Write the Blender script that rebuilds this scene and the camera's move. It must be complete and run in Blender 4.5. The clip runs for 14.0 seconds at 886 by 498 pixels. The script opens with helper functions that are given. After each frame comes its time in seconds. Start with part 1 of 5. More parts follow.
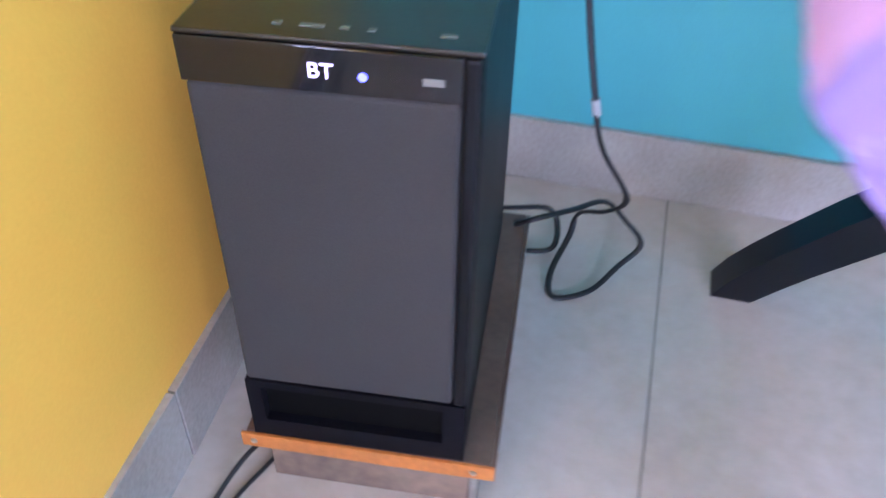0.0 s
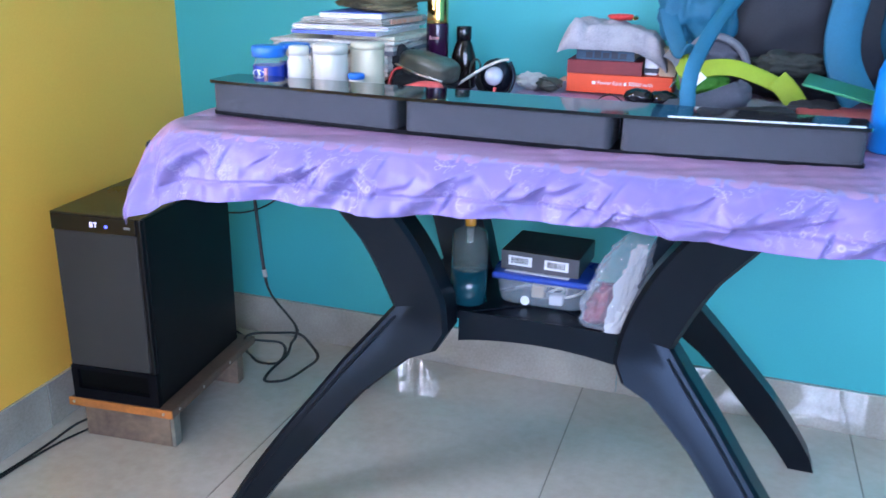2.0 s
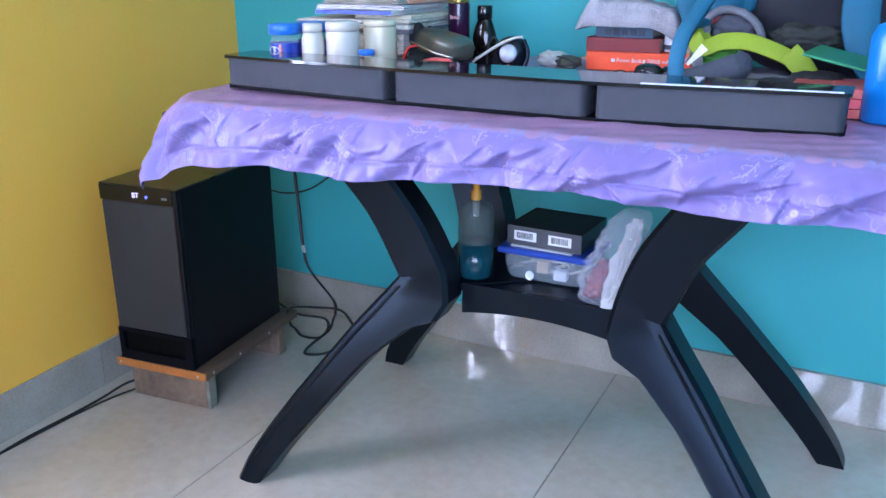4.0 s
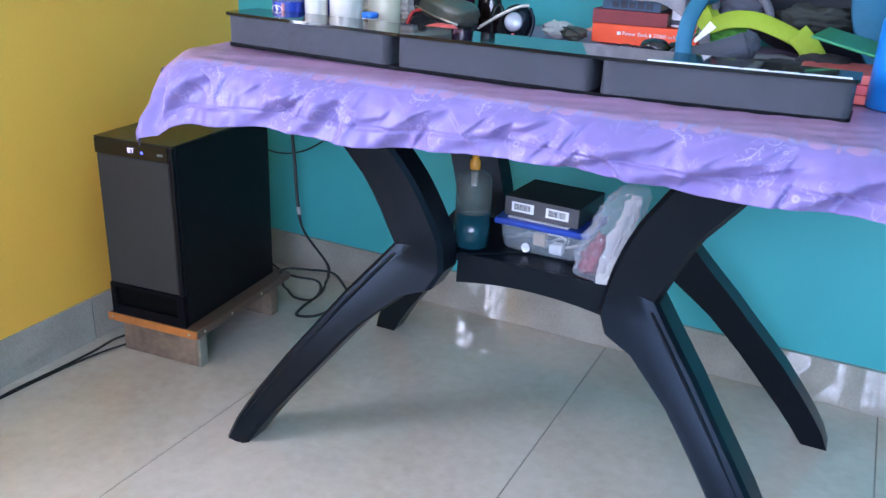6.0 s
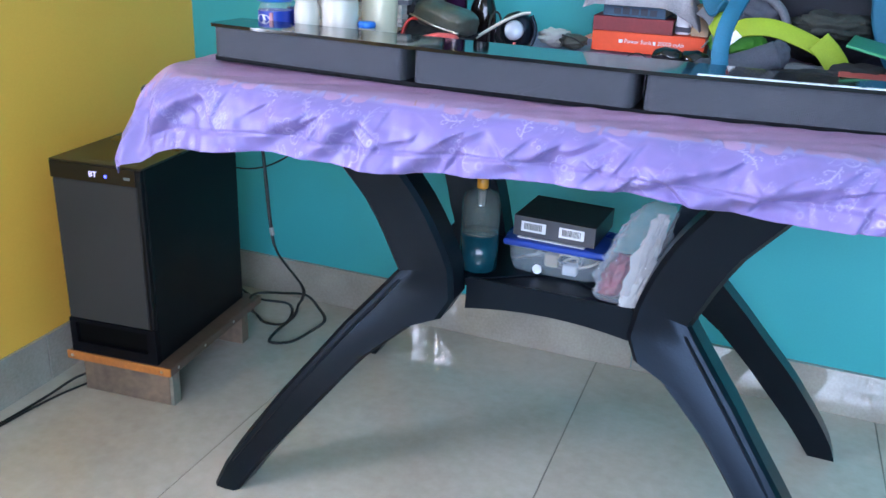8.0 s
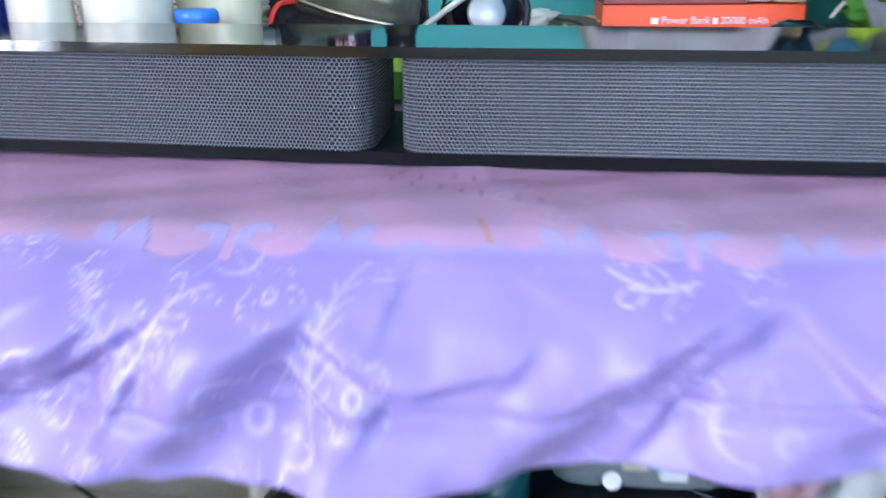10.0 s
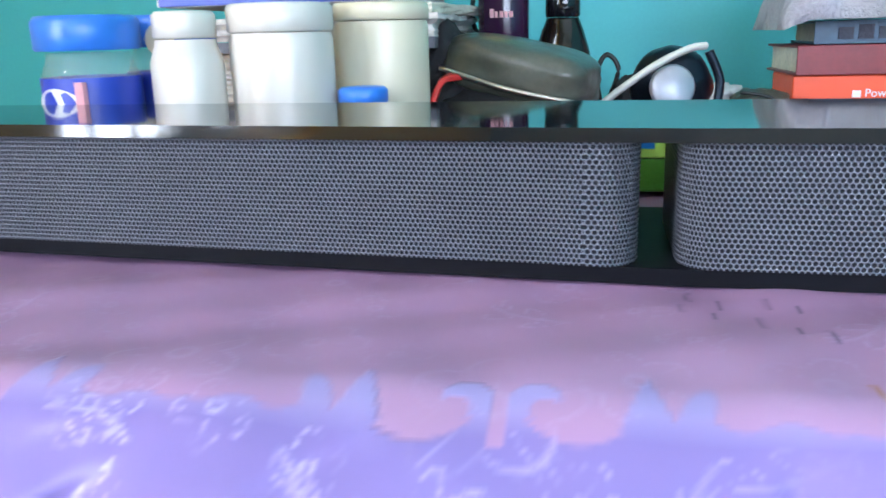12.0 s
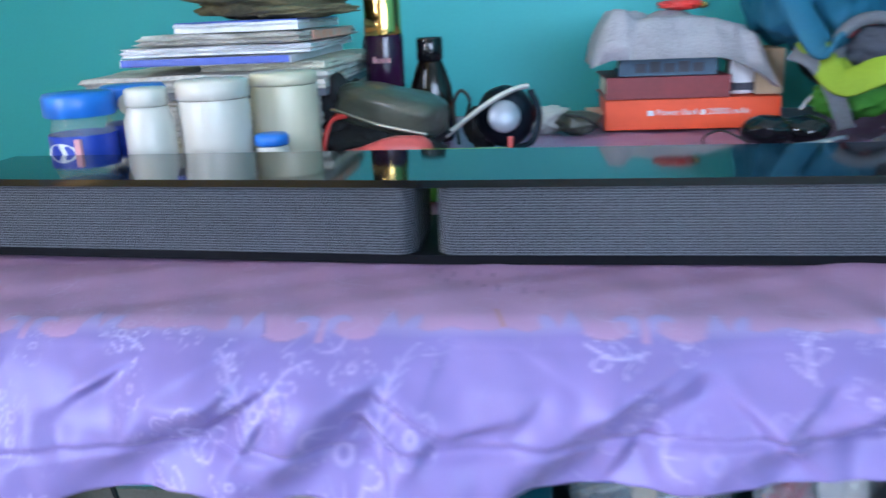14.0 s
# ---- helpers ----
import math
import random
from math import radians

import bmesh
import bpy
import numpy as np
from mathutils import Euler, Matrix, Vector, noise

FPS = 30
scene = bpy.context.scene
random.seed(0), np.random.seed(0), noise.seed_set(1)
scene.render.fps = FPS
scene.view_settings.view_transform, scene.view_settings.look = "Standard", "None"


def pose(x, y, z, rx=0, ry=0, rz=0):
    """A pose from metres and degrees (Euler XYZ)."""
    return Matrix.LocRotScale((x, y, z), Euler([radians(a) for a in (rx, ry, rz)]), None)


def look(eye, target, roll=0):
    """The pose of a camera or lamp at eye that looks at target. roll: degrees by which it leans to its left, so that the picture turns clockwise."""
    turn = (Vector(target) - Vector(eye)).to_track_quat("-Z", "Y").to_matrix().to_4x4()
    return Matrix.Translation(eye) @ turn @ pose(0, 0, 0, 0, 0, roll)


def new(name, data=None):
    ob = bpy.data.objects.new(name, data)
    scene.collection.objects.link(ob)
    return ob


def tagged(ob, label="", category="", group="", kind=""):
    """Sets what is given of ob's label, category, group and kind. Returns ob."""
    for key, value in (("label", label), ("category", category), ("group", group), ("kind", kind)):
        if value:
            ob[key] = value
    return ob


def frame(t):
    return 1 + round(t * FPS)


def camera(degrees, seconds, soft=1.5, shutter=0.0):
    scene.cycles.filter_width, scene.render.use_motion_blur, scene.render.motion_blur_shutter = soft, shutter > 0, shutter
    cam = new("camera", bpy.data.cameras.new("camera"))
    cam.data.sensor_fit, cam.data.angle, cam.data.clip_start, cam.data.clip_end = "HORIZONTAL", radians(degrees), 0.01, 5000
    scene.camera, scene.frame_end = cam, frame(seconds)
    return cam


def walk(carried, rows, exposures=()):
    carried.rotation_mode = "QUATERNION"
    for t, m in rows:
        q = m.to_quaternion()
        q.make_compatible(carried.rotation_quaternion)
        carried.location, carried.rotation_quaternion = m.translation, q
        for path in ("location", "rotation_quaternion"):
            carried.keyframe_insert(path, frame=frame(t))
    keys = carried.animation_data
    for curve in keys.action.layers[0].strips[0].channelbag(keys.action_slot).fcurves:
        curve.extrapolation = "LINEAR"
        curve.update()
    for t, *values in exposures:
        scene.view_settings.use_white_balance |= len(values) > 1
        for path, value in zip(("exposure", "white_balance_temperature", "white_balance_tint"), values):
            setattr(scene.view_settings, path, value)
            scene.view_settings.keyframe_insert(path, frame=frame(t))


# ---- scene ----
cam = camera(56.1, 14.0, shutter=0.4)
PATH = [
    (0, (0.34, -1.055, 0.743), (-0.033, 0.422, -0.553), 1.1),
    (0.5, (0.561, -1.366, 0.833), (0.054, 0.296, -0.159), 2.2),
    (1, (0.818, -1.628, 0.885), (0.268, 0.085, 0.01), 1.8),
    (1.5, (1.124, -1.765, 0.98), (0.511, -0.02, 0.218), 1.1),
    (2, (1.278, -1.845, 0.979), (0.667, -0.055, 0.328), 1.1),
    (2.5, (1.348, -1.844, 0.957), (0.674, -0.062, 0.35), 0.3),
    (3, (1.38, -1.776, 0.942), (0.611, -0.029, 0.344), -0.1),
    (3.5, (1.425, -1.765, 0.924), (0.587, -0.047, 0.337), -0.1),
    (4, (1.469, -1.81, 0.942), (0.608, -0.125, 0.292), -0.1),
    (6.5, (1.457, -1.805, 0.95), (0.635, -0.136, 0.216), 2.8),
    (7, (1.45, -1.802, 0.952), (0.628, -0.132, 0.221), 3.0),
    (9.5, (0.936, -1.381, 0.899), (0.72, 0.472, 0.179), 0.2),
    (10, (0.887, -1.108, 0.837), (0.726, 0.766, 0.158), -0.3),
    (10.5, (0.825, -0.969, 0.806), (0.656, 0.945, 0.25), -0.3),
    (11, (0.821, -0.967, 0.823), (0.573, 0.933, 0.248), -1.5),
    (11.5, (0.818, -0.985, 0.823), (0.51, 0.913, 0.273), -1.8),
    (12, (0.808, -1.015, 0.828), (0.443, 0.887, 0.327), -1.6),
    (12.5, (0.796, -1.041, 0.837), (0.399, 0.858, 0.351), -1.7),
    (13, (0.799, -1.069, 0.851), (0.395, 0.828, 0.361), -1.8),
    (13.2, (0.8, -1.089, 0.854), (0.413, 0.814, 0.374), -1.8),
    (13.5, (0.813, -1.112, 0.858), (0.466, 0.792, 0.353), -2.0),
    (14, (0.9, -1.224, 0.896), (0.662, 0.681, 0.338), -2.4),
]
EXPOSURES = [(0, 0.80, 5800, 42), (0.5, 0.55, 4950, 30), (1, 0.24, 5000, 29), (2, 0.08, 5700, 24), (3.5, 0.14, 5700, 24), (4, -0.04, 5600, 25), (7, -0.04, 6000, 22),
             (9.5, -0.1, 5800, 12), (10.5, 0.45, 6700, 14), (11.5, 0.2, 6600, 14), (12.5, 0.1, 6000, 12), (13, 0.1, 5700, 12), (13.5, 0.0, 5600, 12), (14, -0.32, 5850, 11)]
walk(cam, [(t, look(eye, target, roll)) for t, eye, target, roll in PATH], EXPOSURES)

# ---- world, light ----
world = bpy.data.worlds.new("world")
scene.world = world
world.use_nodes = True
wn = world.node_tree
sky = wn.nodes.new("ShaderNodeTexSky")
sky.sky_type = "NISHITA"
sky.sun_disc = False
sky.sun_elevation, sky.sun_rotation = radians(50), radians(200)
wn.nodes["Background"].inputs[1].default_value = 0.12
wn.links.new(sky.outputs[0], wn.nodes["Background"].inputs[0])
scene.view_settings.exposure = 0.0


def window_light(name, m, w, h, power, colour):
    d = bpy.data.lights.new(name, "AREA")
    d.shape, d.size, d.size_y, d.energy, d.color = "RECTANGLE", w, h, power, colour
    ob = new(name, d)
    ob.matrix_world = m
    return ob


# daylight in the side window and in the wide window behind the walk
window_light("window_light", look((-0.150, -1.775, 1.27), (1.0, -1.775, 1.27)), 0.75, 1.28, 155, (0.74, 0.84, 1.0))
window_light("window_light", look((2.1, -3.77, 1.39), (2.1, 0.0, 1.39)), 1.95, 1.10, 185, (0.67, 0.79, 1.0))


# ---- materials ----
def mat(name, col, rough=0.5, metal=0.0, var=0.12, scale=6.0, fine=60.0, bump=0.1, dist=0.002, col2=None, **extra):
    """A surface with broad stains, fine grain and a little relief."""
    m = bpy.data.materials.new(name)
    m.use_nodes = True
    nt = m.node_tree
    b = nt.nodes["Principled BSDF"]
    tc = nt.nodes.new("ShaderNodeTexCoord")
    n1 = nt.nodes.new("ShaderNodeTexNoise")
    n1.inputs["Scale"].default_value, n1.inputs["Detail"].default_value = scale, 5
    n2 = nt.nodes.new("ShaderNodeTexNoise")
    n2.inputs["Scale"].default_value, n2.inputs["Detail"].default_value = fine, 3
    for n in (n1, n2):
        nt.links.new(tc.outputs["Object"], n.inputs["Vector"])
    mix = nt.nodes.new("ShaderNodeMath")
    mix.operation = "MULTIPLY_ADD"
    nt.links.new(n1.outputs[0], mix.inputs[0])
    mix.inputs[1].default_value = 0.65
    half = nt.nodes.new("ShaderNodeMath")
    half.operation = "MULTIPLY"
    half.inputs[1].default_value = 0.35
    nt.links.new(n2.outputs[0], half.inputs[0])
    nt.links.new(half.outputs[0], mix.inputs[2])
    ramp = nt.nodes.new("ShaderNodeValToRGB")
    dark = col2 or tuple(c * (1 - 2 * var) for c in col)
    ramp.color_ramp.elements[0].color = (*dark, 1)
    ramp.color_ramp.elements[1].color = (*(min(1, c * (1 + var)) for c in col), 1)
    ramp.color_ramp.elements[0].position, ramp.color_ramp.elements[1].position = 0.3, 0.68
    nt.links.new(mix.outputs[0], ramp.inputs[0])
    nt.links.new(ramp.outputs[0], b.inputs["Base Color"])
    rr = nt.nodes.new("ShaderNodeMapRange")
    rr.inputs[3].default_value, rr.inputs[4].default_value = max(0.015, rough - (0.08 if rough > 0.15 else 0.02)), min(1, rough + (0.06 if rough > 0.15 else 0.02))
    nt.links.new(n1.outputs[0], rr.inputs[0])
    nt.links.new(rr.outputs[0], b.inputs["Roughness"])
    b.inputs["Metallic"].default_value = metal
    if bump:
        bp = nt.nodes.new("ShaderNodeBump")
        bp.inputs["Strength"].default_value, bp.inputs["Distance"].default_value = bump, dist
        nt.links.new(n2.outputs[0], bp.inputs["Height"])
        nt.links.new(bp.outputs[0], b.inputs["Normal"])
    for k, v in extra.items():
        b.inputs[k.replace("_", " ")].default_value = v
    return m


def film_plastic(name, col, clear, rough=0.12):
    """Thin plastic film: mostly see-through, with a gloss."""
    m = bpy.data.materials.new(name)
    m.use_nodes = True
    nt = m.node_tree
    b = nt.nodes["Principled BSDF"]
    b.inputs["Base Color"].default_value = (*col, 1)
    b.inputs["Roughness"].default_value = rough
    tr = nt.nodes.new("ShaderNodeBsdfTransparent")
    mx = nt.nodes.new("ShaderNodeMixShader")
    mx.inputs[0].default_value = 1 - clear
    nt.links.new(tr.outputs[0], mx.inputs[1])
    nt.links.new(b.outputs[0], mx.inputs[2])
    nt.links.new(mx.outputs[0], nt.nodes["Material Output"].inputs[0])
    return m


def glow(name, col, power):
    m = bpy.data.materials.new(name)
    m.use_nodes = True
    b = m.node_tree.nodes["Principled BSDF"]
    b.inputs["Base Color"].default_value = (0, 0, 0, 1)
    b.inputs["Emission Color"].default_value = (*col, 1)
    b.inputs["Emission Strength"].default_value = power
    return m


def perforated(name, col, hole, pitch, radius, rough=0.42):
    """Sheet with staggered round holes, in the plane x, z of the object."""
    m = mat(name, col, rough, 0.25, 0.08, 5, 90, 0.03)
    nt = m.node_tree
    b = nt.nodes["Principled BSDF"]
    tc = nt.nodes["Texture Coordinate"]
    ds = []
    sep, com, plus = nt.nodes.new("ShaderNodeSeparateXYZ"), nt.nodes.new("ShaderNodeCombineXYZ"), nt.nodes.new("ShaderNodeMath")
    nt.links.new(tc.outputs["Object"], sep.inputs[0])
    nt.links.new(sep.outputs[0], plus.inputs[2])
    side, turn = nt.nodes.new("ShaderNodeSeparateXYZ"), nt.nodes.new("ShaderNodeMath")
    turn.operation = "SIGN"
    nt.links.new(tc.outputs["Normal"], side.inputs[0])
    nt.links.new(side.outputs[0], turn.inputs[0])
    plus.operation = "MULTIPLY_ADD"
    nt.links.new(sep.outputs[1], plus.inputs[0])
    nt.links.new(turn.outputs[0], plus.inputs[1])
    nt.links.new(plus.outputs[0], com.inputs[0])
    nt.links.new(sep.outputs[2], com.inputs[2])
    for off in (0.0, 0.5):
        mp = nt.nodes.new("ShaderNodeMapping")
        mp.inputs["Scale"].default_value = (1 / pitch, 0, 1 / (pitch * 1.732))
        mp.inputs["Location"].default_value = (off, 0, off)
        nt.links.new(com.outputs[0], mp.inputs[0])
        fr = nt.nodes.new("ShaderNodeVectorMath")
        fr.operation = "FRACTION"
        nt.links.new(mp.outputs[0], fr.inputs[0])
        sb = nt.nodes.new("ShaderNodeVectorMath")
        sb.operation = "SUBTRACT"
        sb.inputs[1].default_value = (0.5, 0, 0.5)
        nt.links.new(fr.outputs[0], sb.inputs[0])
        ml = nt.nodes.new("ShaderNodeVectorMath")
        ml.operation = "MULTIPLY"
        ml.inputs[1].default_value = (1, 0, 1.732)
        nt.links.new(sb.outputs[0], ml.inputs[0])
        ln = nt.nodes.new("ShaderNodeVectorMath")
        ln.operation = "LENGTH"
        nt.links.new(ml.outputs[0], ln.inputs[0])
        ds.append(ln)
    mn = nt.nodes.new("ShaderNodeMath")
    mn.operation = "MINIMUM"
    nt.links.new(ds[0].outputs["Value"], mn.inputs[0])
    nt.links.new(ds[1].outputs["Value"], mn.inputs[1])
    mr = nt.nodes.new("ShaderNodeMapRange")
    mr.inputs[1].default_value, mr.inputs[2].default_value = radius - 0.06, radius + 0.06
    nt.links.new(mn.outputs[0], mr.inputs[0])
    mixc = nt.nodes.new("ShaderNodeMix")
    mixc.data_type = "RGBA"
    src = b.inputs["Base Color"].links[0].from_socket
    nt.links.new(mr.outputs[0], mixc.inputs[0])
    mixc.inputs[6].default_value = (*hole, 1)
    nt.links.new(src, mixc.inputs[7])
    nt.links.new(mixc.outputs[2], b.inputs["Base Color"])
    # the sheet is rolled in at each hole
    rim = nt.nodes.new("ShaderNodeMapRange")
    rim.inputs[1].default_value, rim.inputs[2].default_value = radius - 0.12, radius + 0.16
    nt.links.new(mn.outputs[0], rim.inputs[0])
    bp = nt.nodes.new("ShaderNodeBump")
    bp.inputs["Strength"].default_value, bp.inputs["Distance"].default_value = 0.7, pitch * 0.3
    nt.links.new(rim.outputs[0], bp.inputs["Height"])
    nt.links.new(bp.outputs[0], b.inputs["Normal"])
    sp = nt.nodes.new("ShaderNodeMath")
    sp.operation = "MULTIPLY"
    sp.inputs[1].default_value = 0.5
    nt.links.new(mr.outputs[0], sp.inputs[0])
    nt.links.new(sp.outputs[0], b.inputs["Specular IOR Level"])
    return m


def wall_paint(name, col, col2):
    m = mat(name, col, 0.55, 0, 0.04, 1.3, 240, 0.22, 0.0008, col2)
    return m


YELLOW = wall_paint("yellow_paint", (0.96, 0.51, 0.075), (0.92, 0.46, 0.060))
TEAL = wall_paint("teal_paint", (0.060, 0.43, 0.45), (0.050, 0.39, 0.41))
WHITE_PAINT = wall_paint("white_paint", (0.78, 0.76, 0.72), (0.72, 0.70, 0.66))
TILE = mat("cream_tile", (0.55, 0.49, 0.42), 0.03, 0, 0.07, 3.0, 45, 0.0, 0.0006, (0.45, 0.38, 0.30), Specular_IOR_Level=0.8)
SKIRT = mat("skirting_tile", (0.42, 0.38, 0.33), 0.03, 0, 0.12, 8, 160, 0.0, 0.0006, (0.30, 0.26, 0.22), Specular_IOR_Level=1.0, Coat_Weight=1.0, Coat_Roughness=0.03)
GROUT = mat("grout", (0.25, 0.22, 0.18), 0.9)
BLACK_PLASTIC = mat("black_moulded_plastic", (0.004, 0.005, 0.008), 0.34, 0, 0.15, 5, 300, 0.25, 0.0006, Specular_IOR_Level=0.28, Specular_Tint=(0.55, 0.75, 1.0, 1))
SUB_BLACK = mat("black_vinyl", (0.004, 0.0045, 0.006), 0.5, 0, 0.2, 8, 400, 0.2, 0.0005, Specular_IOR_Level=0.18)
PORT_SHADE = mat("port_shade", (0.003, 0.003, 0.003), 0.8, Specular_IOR_Level=0.06)
SUB_CLOTH = mat("speaker_cloth", (0.030, 0.028, 0.027), 0.85, 0, 0.15, 5, 700, 0.6, 0.0006)
GLOSS_BLACK = mat("gloss_black", (0.006, 0.006, 0.008), 0.06, 0, 0.1, 5, 50, 0.0, Specular_IOR_Level=0.5)
SATIN_TOP = mat("satin_black_top", (0.016, 0.014, 0.010), 0.30, 0, 0.1, 6, 200, 0.05)
BAR_GRILLE = perforated("perforated_steel", (0.128, 0.135, 0.162), (0.016, 0.017, 0.021), 0.0020, 0.385, 0.34)
BAR_BASE = mat("bar_base_plastic", (0.005, 0.005, 0.007), 0.5, Specular_IOR_Level=0.06)
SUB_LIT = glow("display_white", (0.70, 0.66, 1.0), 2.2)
SUB_BLUE = glow("display_blue", (0.10, 0.12, 1.0), 4)
MARK = mat("grey_print", (0.15, 0.15, 0.13), 0.5)
BOARD_EDGE = mat("orange_lacquered_edge", (0.52, 0.17, 0.035), 0.4, 0, 0.2, 20, 120, 0.1)
BOARD_TOP = mat("brown_laminate", (0.13, 0.075, 0.05), 0.38, 0, 0.2, 14, 120, 0.1)
PLANK = mat("stained_plank", (0.20, 0.135, 0.09), 0.7, 0, 0.35, 9, 70, 0.35, 0.001, (0.10, 0.065, 0.05))
PLANK_END = mat("pale_plank_end", (0.23, 0.205, 0.165), 0.75, 0, 0.2, 14, 90, 0.3)
STEEL = mat("steel", (0.6, 0.58, 0.55), 0.3, 1.0)
CABLE = mat("black_rubber", (0.014, 0.014, 0.013), 0.5)
WHITE_PLASTIC = mat("white_plastic", (0.60, 0.56, 0.50), 0.32, 0, 0.03, 9, 80, 0.02)
CREAM_PLASTIC = mat("cream_plastic", (0.60, 0.55, 0.41), 0.35, 0, 0.03, 9, 80, 0.02)
BLUE_LID = mat("blue_plastic", (0.03, 0.17, 0.62), 0.35, 0, 0.1, 12, 80, 0.04)
NAVY_LABEL = mat("navy_label", (0.02, 0.05, 0.40), 0.4)
WHITE_LABEL = mat("white_label", (0.75, 0.76, 0.80), 0.45)
PINK_LABEL = mat("pink_label", (0.70, 0.32, 0.36), 0.5)
CLEAR = film_plastic("clear_jar", (0.45, 0.50, 0.53), 0.80, 0.08)
GREY_STUFF = mat("grey_bits", (0.22, 0.22, 0.23), 0.6, 0, 0.4, 40, 120)
PAPER = mat("paper_edges", (0.62, 0.58, 0.54), 0.8, 0, 0.25, 30, 260, 0.5, 0.001)
PAPER_CREAM = mat("cream_paper", (0.66, 0.62, 0.50), 0.8, 0, 0.2, 30, 260, 0.5, 0.001)
PAPER_WHITE = mat("white_paper", (0.74, 0.72, 0.74), 0.75, 0, 0.12, 30, 260, 0.4, 0.001)
COVER_BLUE = mat("blue_cover", (0.07, 0.11, 0.48), 0.4)
COVER_ORANGE = mat("orange_print", (0.62, 0.20, 0.10), 0.6, 0, 0.5, 60, 200, 0.1, 0.001, (0.70, 0.60, 0.52))
COVER_GREY = mat("grey_cover", (0.16, 0.16, 0.19), 0.5)
CAMO = mat("camouflage_cloth", (0.10, 0.085, 0.045), 0.9, 0, 0.5, 28, 260, 0.5, 0.001, (0.025, 0.020, 0.012))
GOLD = mat("gold_metal", (0.78, 0.50, 0.16), 0.14, 1.0, 0.05, 5, 50, 0)
PURPLE_DARK = mat("dark_purple_glass", (0.030, 0.006, 0.030), 0.16, 0, 0.1, 5, 50, 0)
BROWN_GLASS = mat("dark_brown_bottle", (0.008, 0.005, 0.004), 0.12, 0, 0.1, 5, 50, 0)
OLIVE = mat("olive_leatherette", (0.065, 0.068, 0.052), 0.32, 0, 0.2, 14, 300, 0.3, 0.0008)
BLACK_CLOTH = mat("black_fabric", (0.012, 0.012, 0.014), 0.85, 0, 0.3, 20, 400, 0.5, 0.001)
RED = mat("red_plastic", (0.62, 0.035, 0.03), 0.35)
CORAL = mat("coral_plastic", (0.66, 0.10, 0.09), 0.3)
SILVER = mat("silver_plastic", (0.36, 0.38, 0.43), 0.42, 0.5)
GREY_SOFT = mat("grey_sleeve", (0.45, 0.45, 0.43), 0.55)
ORANGE_BOX = mat("orange_card", (0.80, 0.085, 0.020), 0.45, 0, 0.06, 8, 90, 0.04)
MAROON = mat("maroon_leatherette", (0.20, 0.018, 0.022), 0.45, 0, 0.12, 14, 200, 0.15)
SLATE = mat("slate_blue_cover", (0.035, 0.085, 0.14), 0.45, 0, 0.2, 14, 200, 0.1)
TOWEL = mat("grey_lilac_fleece", (0.36, 0.34, 0.37), 0.95, 0, 0.15, 18, 300, 0.8, 0.002)
BAG_BLUE = mat("blue_nylon", (0.010, 0.115, 0.20), 0.7, 0, 0.15, 10, 500, 0.5, 0.0008)
LIME = mat("lime_webbing", (0.25, 0.35, 0.012), 0.75, 0, 0.12, 12, 500, 0.4, 0.0008)
GREEN = mat("green_fabric", (0.05, 0.22, 0.015), 0.75, 0, 0.15, 12, 500, 0.4, 0.0008)
NAVY_CLOTH = mat("black_navy_nylon", (0.010, 0.012, 0.020), 0.75, 0, 0.3, 10, 400, 0.5, 0.001)
SLATE_CLOTH = mat("slate_grey_fabric", (0.055, 0.06, 0.08), 0.85, 0, 0.2, 18, 400, 0.6, 0.001)
DARK_OLIVE = mat("dark_olive_nylon", (0.020, 0.024, 0.020), 0.8, 0, 0.4, 22, 400, 0.6, 0.001)
GREY_MESH = mat("pale_grey_fabric", (0.15, 0.155, 0.18), 0.85, 0, 0.2, 18, 400, 0.6, 0.001)
PINK_CLOTH = mat("pink_red_fabric", (0.55, 0.09, 0.11), 0.75, 0, 0.15, 18, 400, 0.4)
FOLDER_GREEN = mat("green_folder", (0.03, 0.22, 0.10), 0.4)
FOLDER_RED = mat("red_folder", (0.45, 0.08, 0.07), 0.45)
KRAFT = mat("tan_card", (0.48, 0.36, 0.24), 0.7)
BOTTLE_BLUE = mat("blue_bottle_plastic", (0.01, 0.16, 0.48), 0.3, 0, 0.05, 6, 60, 0.02)
BOX_BLACK = mat("black_card_box", (0.018, 0.018, 0.020), 0.45)
BOX_SIDE = mat("dark_grey_card", (0.060, 0.062, 0.075), 0.5)
BAR_INK = mat("black_ink", (0.02, 0.02, 0.02), 0.6)
SOAP_TOP = film_plastic("soap_bottle_upper", (0.12, 0.15, 0.14), 0.5, 0.12)
SOAP_LIQ = mat("teal_liquid", (0.007, 0.055, 0.075), 0.15, 0, 0.15, 9, 60, 0)
AMBER = mat("amber_pump", (0.62, 0.27, 0.03), 0.25)
TUB_CLEAR = film_plastic("clear_container", (0.50, 0.56, 0.62), 0.68, 0.10)
TUB_LID = mat("royal_blue_lid", (0.02, 0.06, 0.36), 0.3)
BAG_FILM = film_plastic("clear_polybag", (0.55, 0.59, 0.68), 0.78, 0.08)
BAG_WHITE = film_plastic("white_translucent_film", (0.62, 0.62, 0.64), 0.35, 0.25)
BAG_RED = mat("red_wrapping", (0.22, 0.012, 0.03), 0.4, 0, 0.5, 60, 200, 0.3, 0.003, (0.07, 0.015, 0.04))
LIME_CARD = mat("lime_card", (0.40, 0.66, 0.10), 0.5)
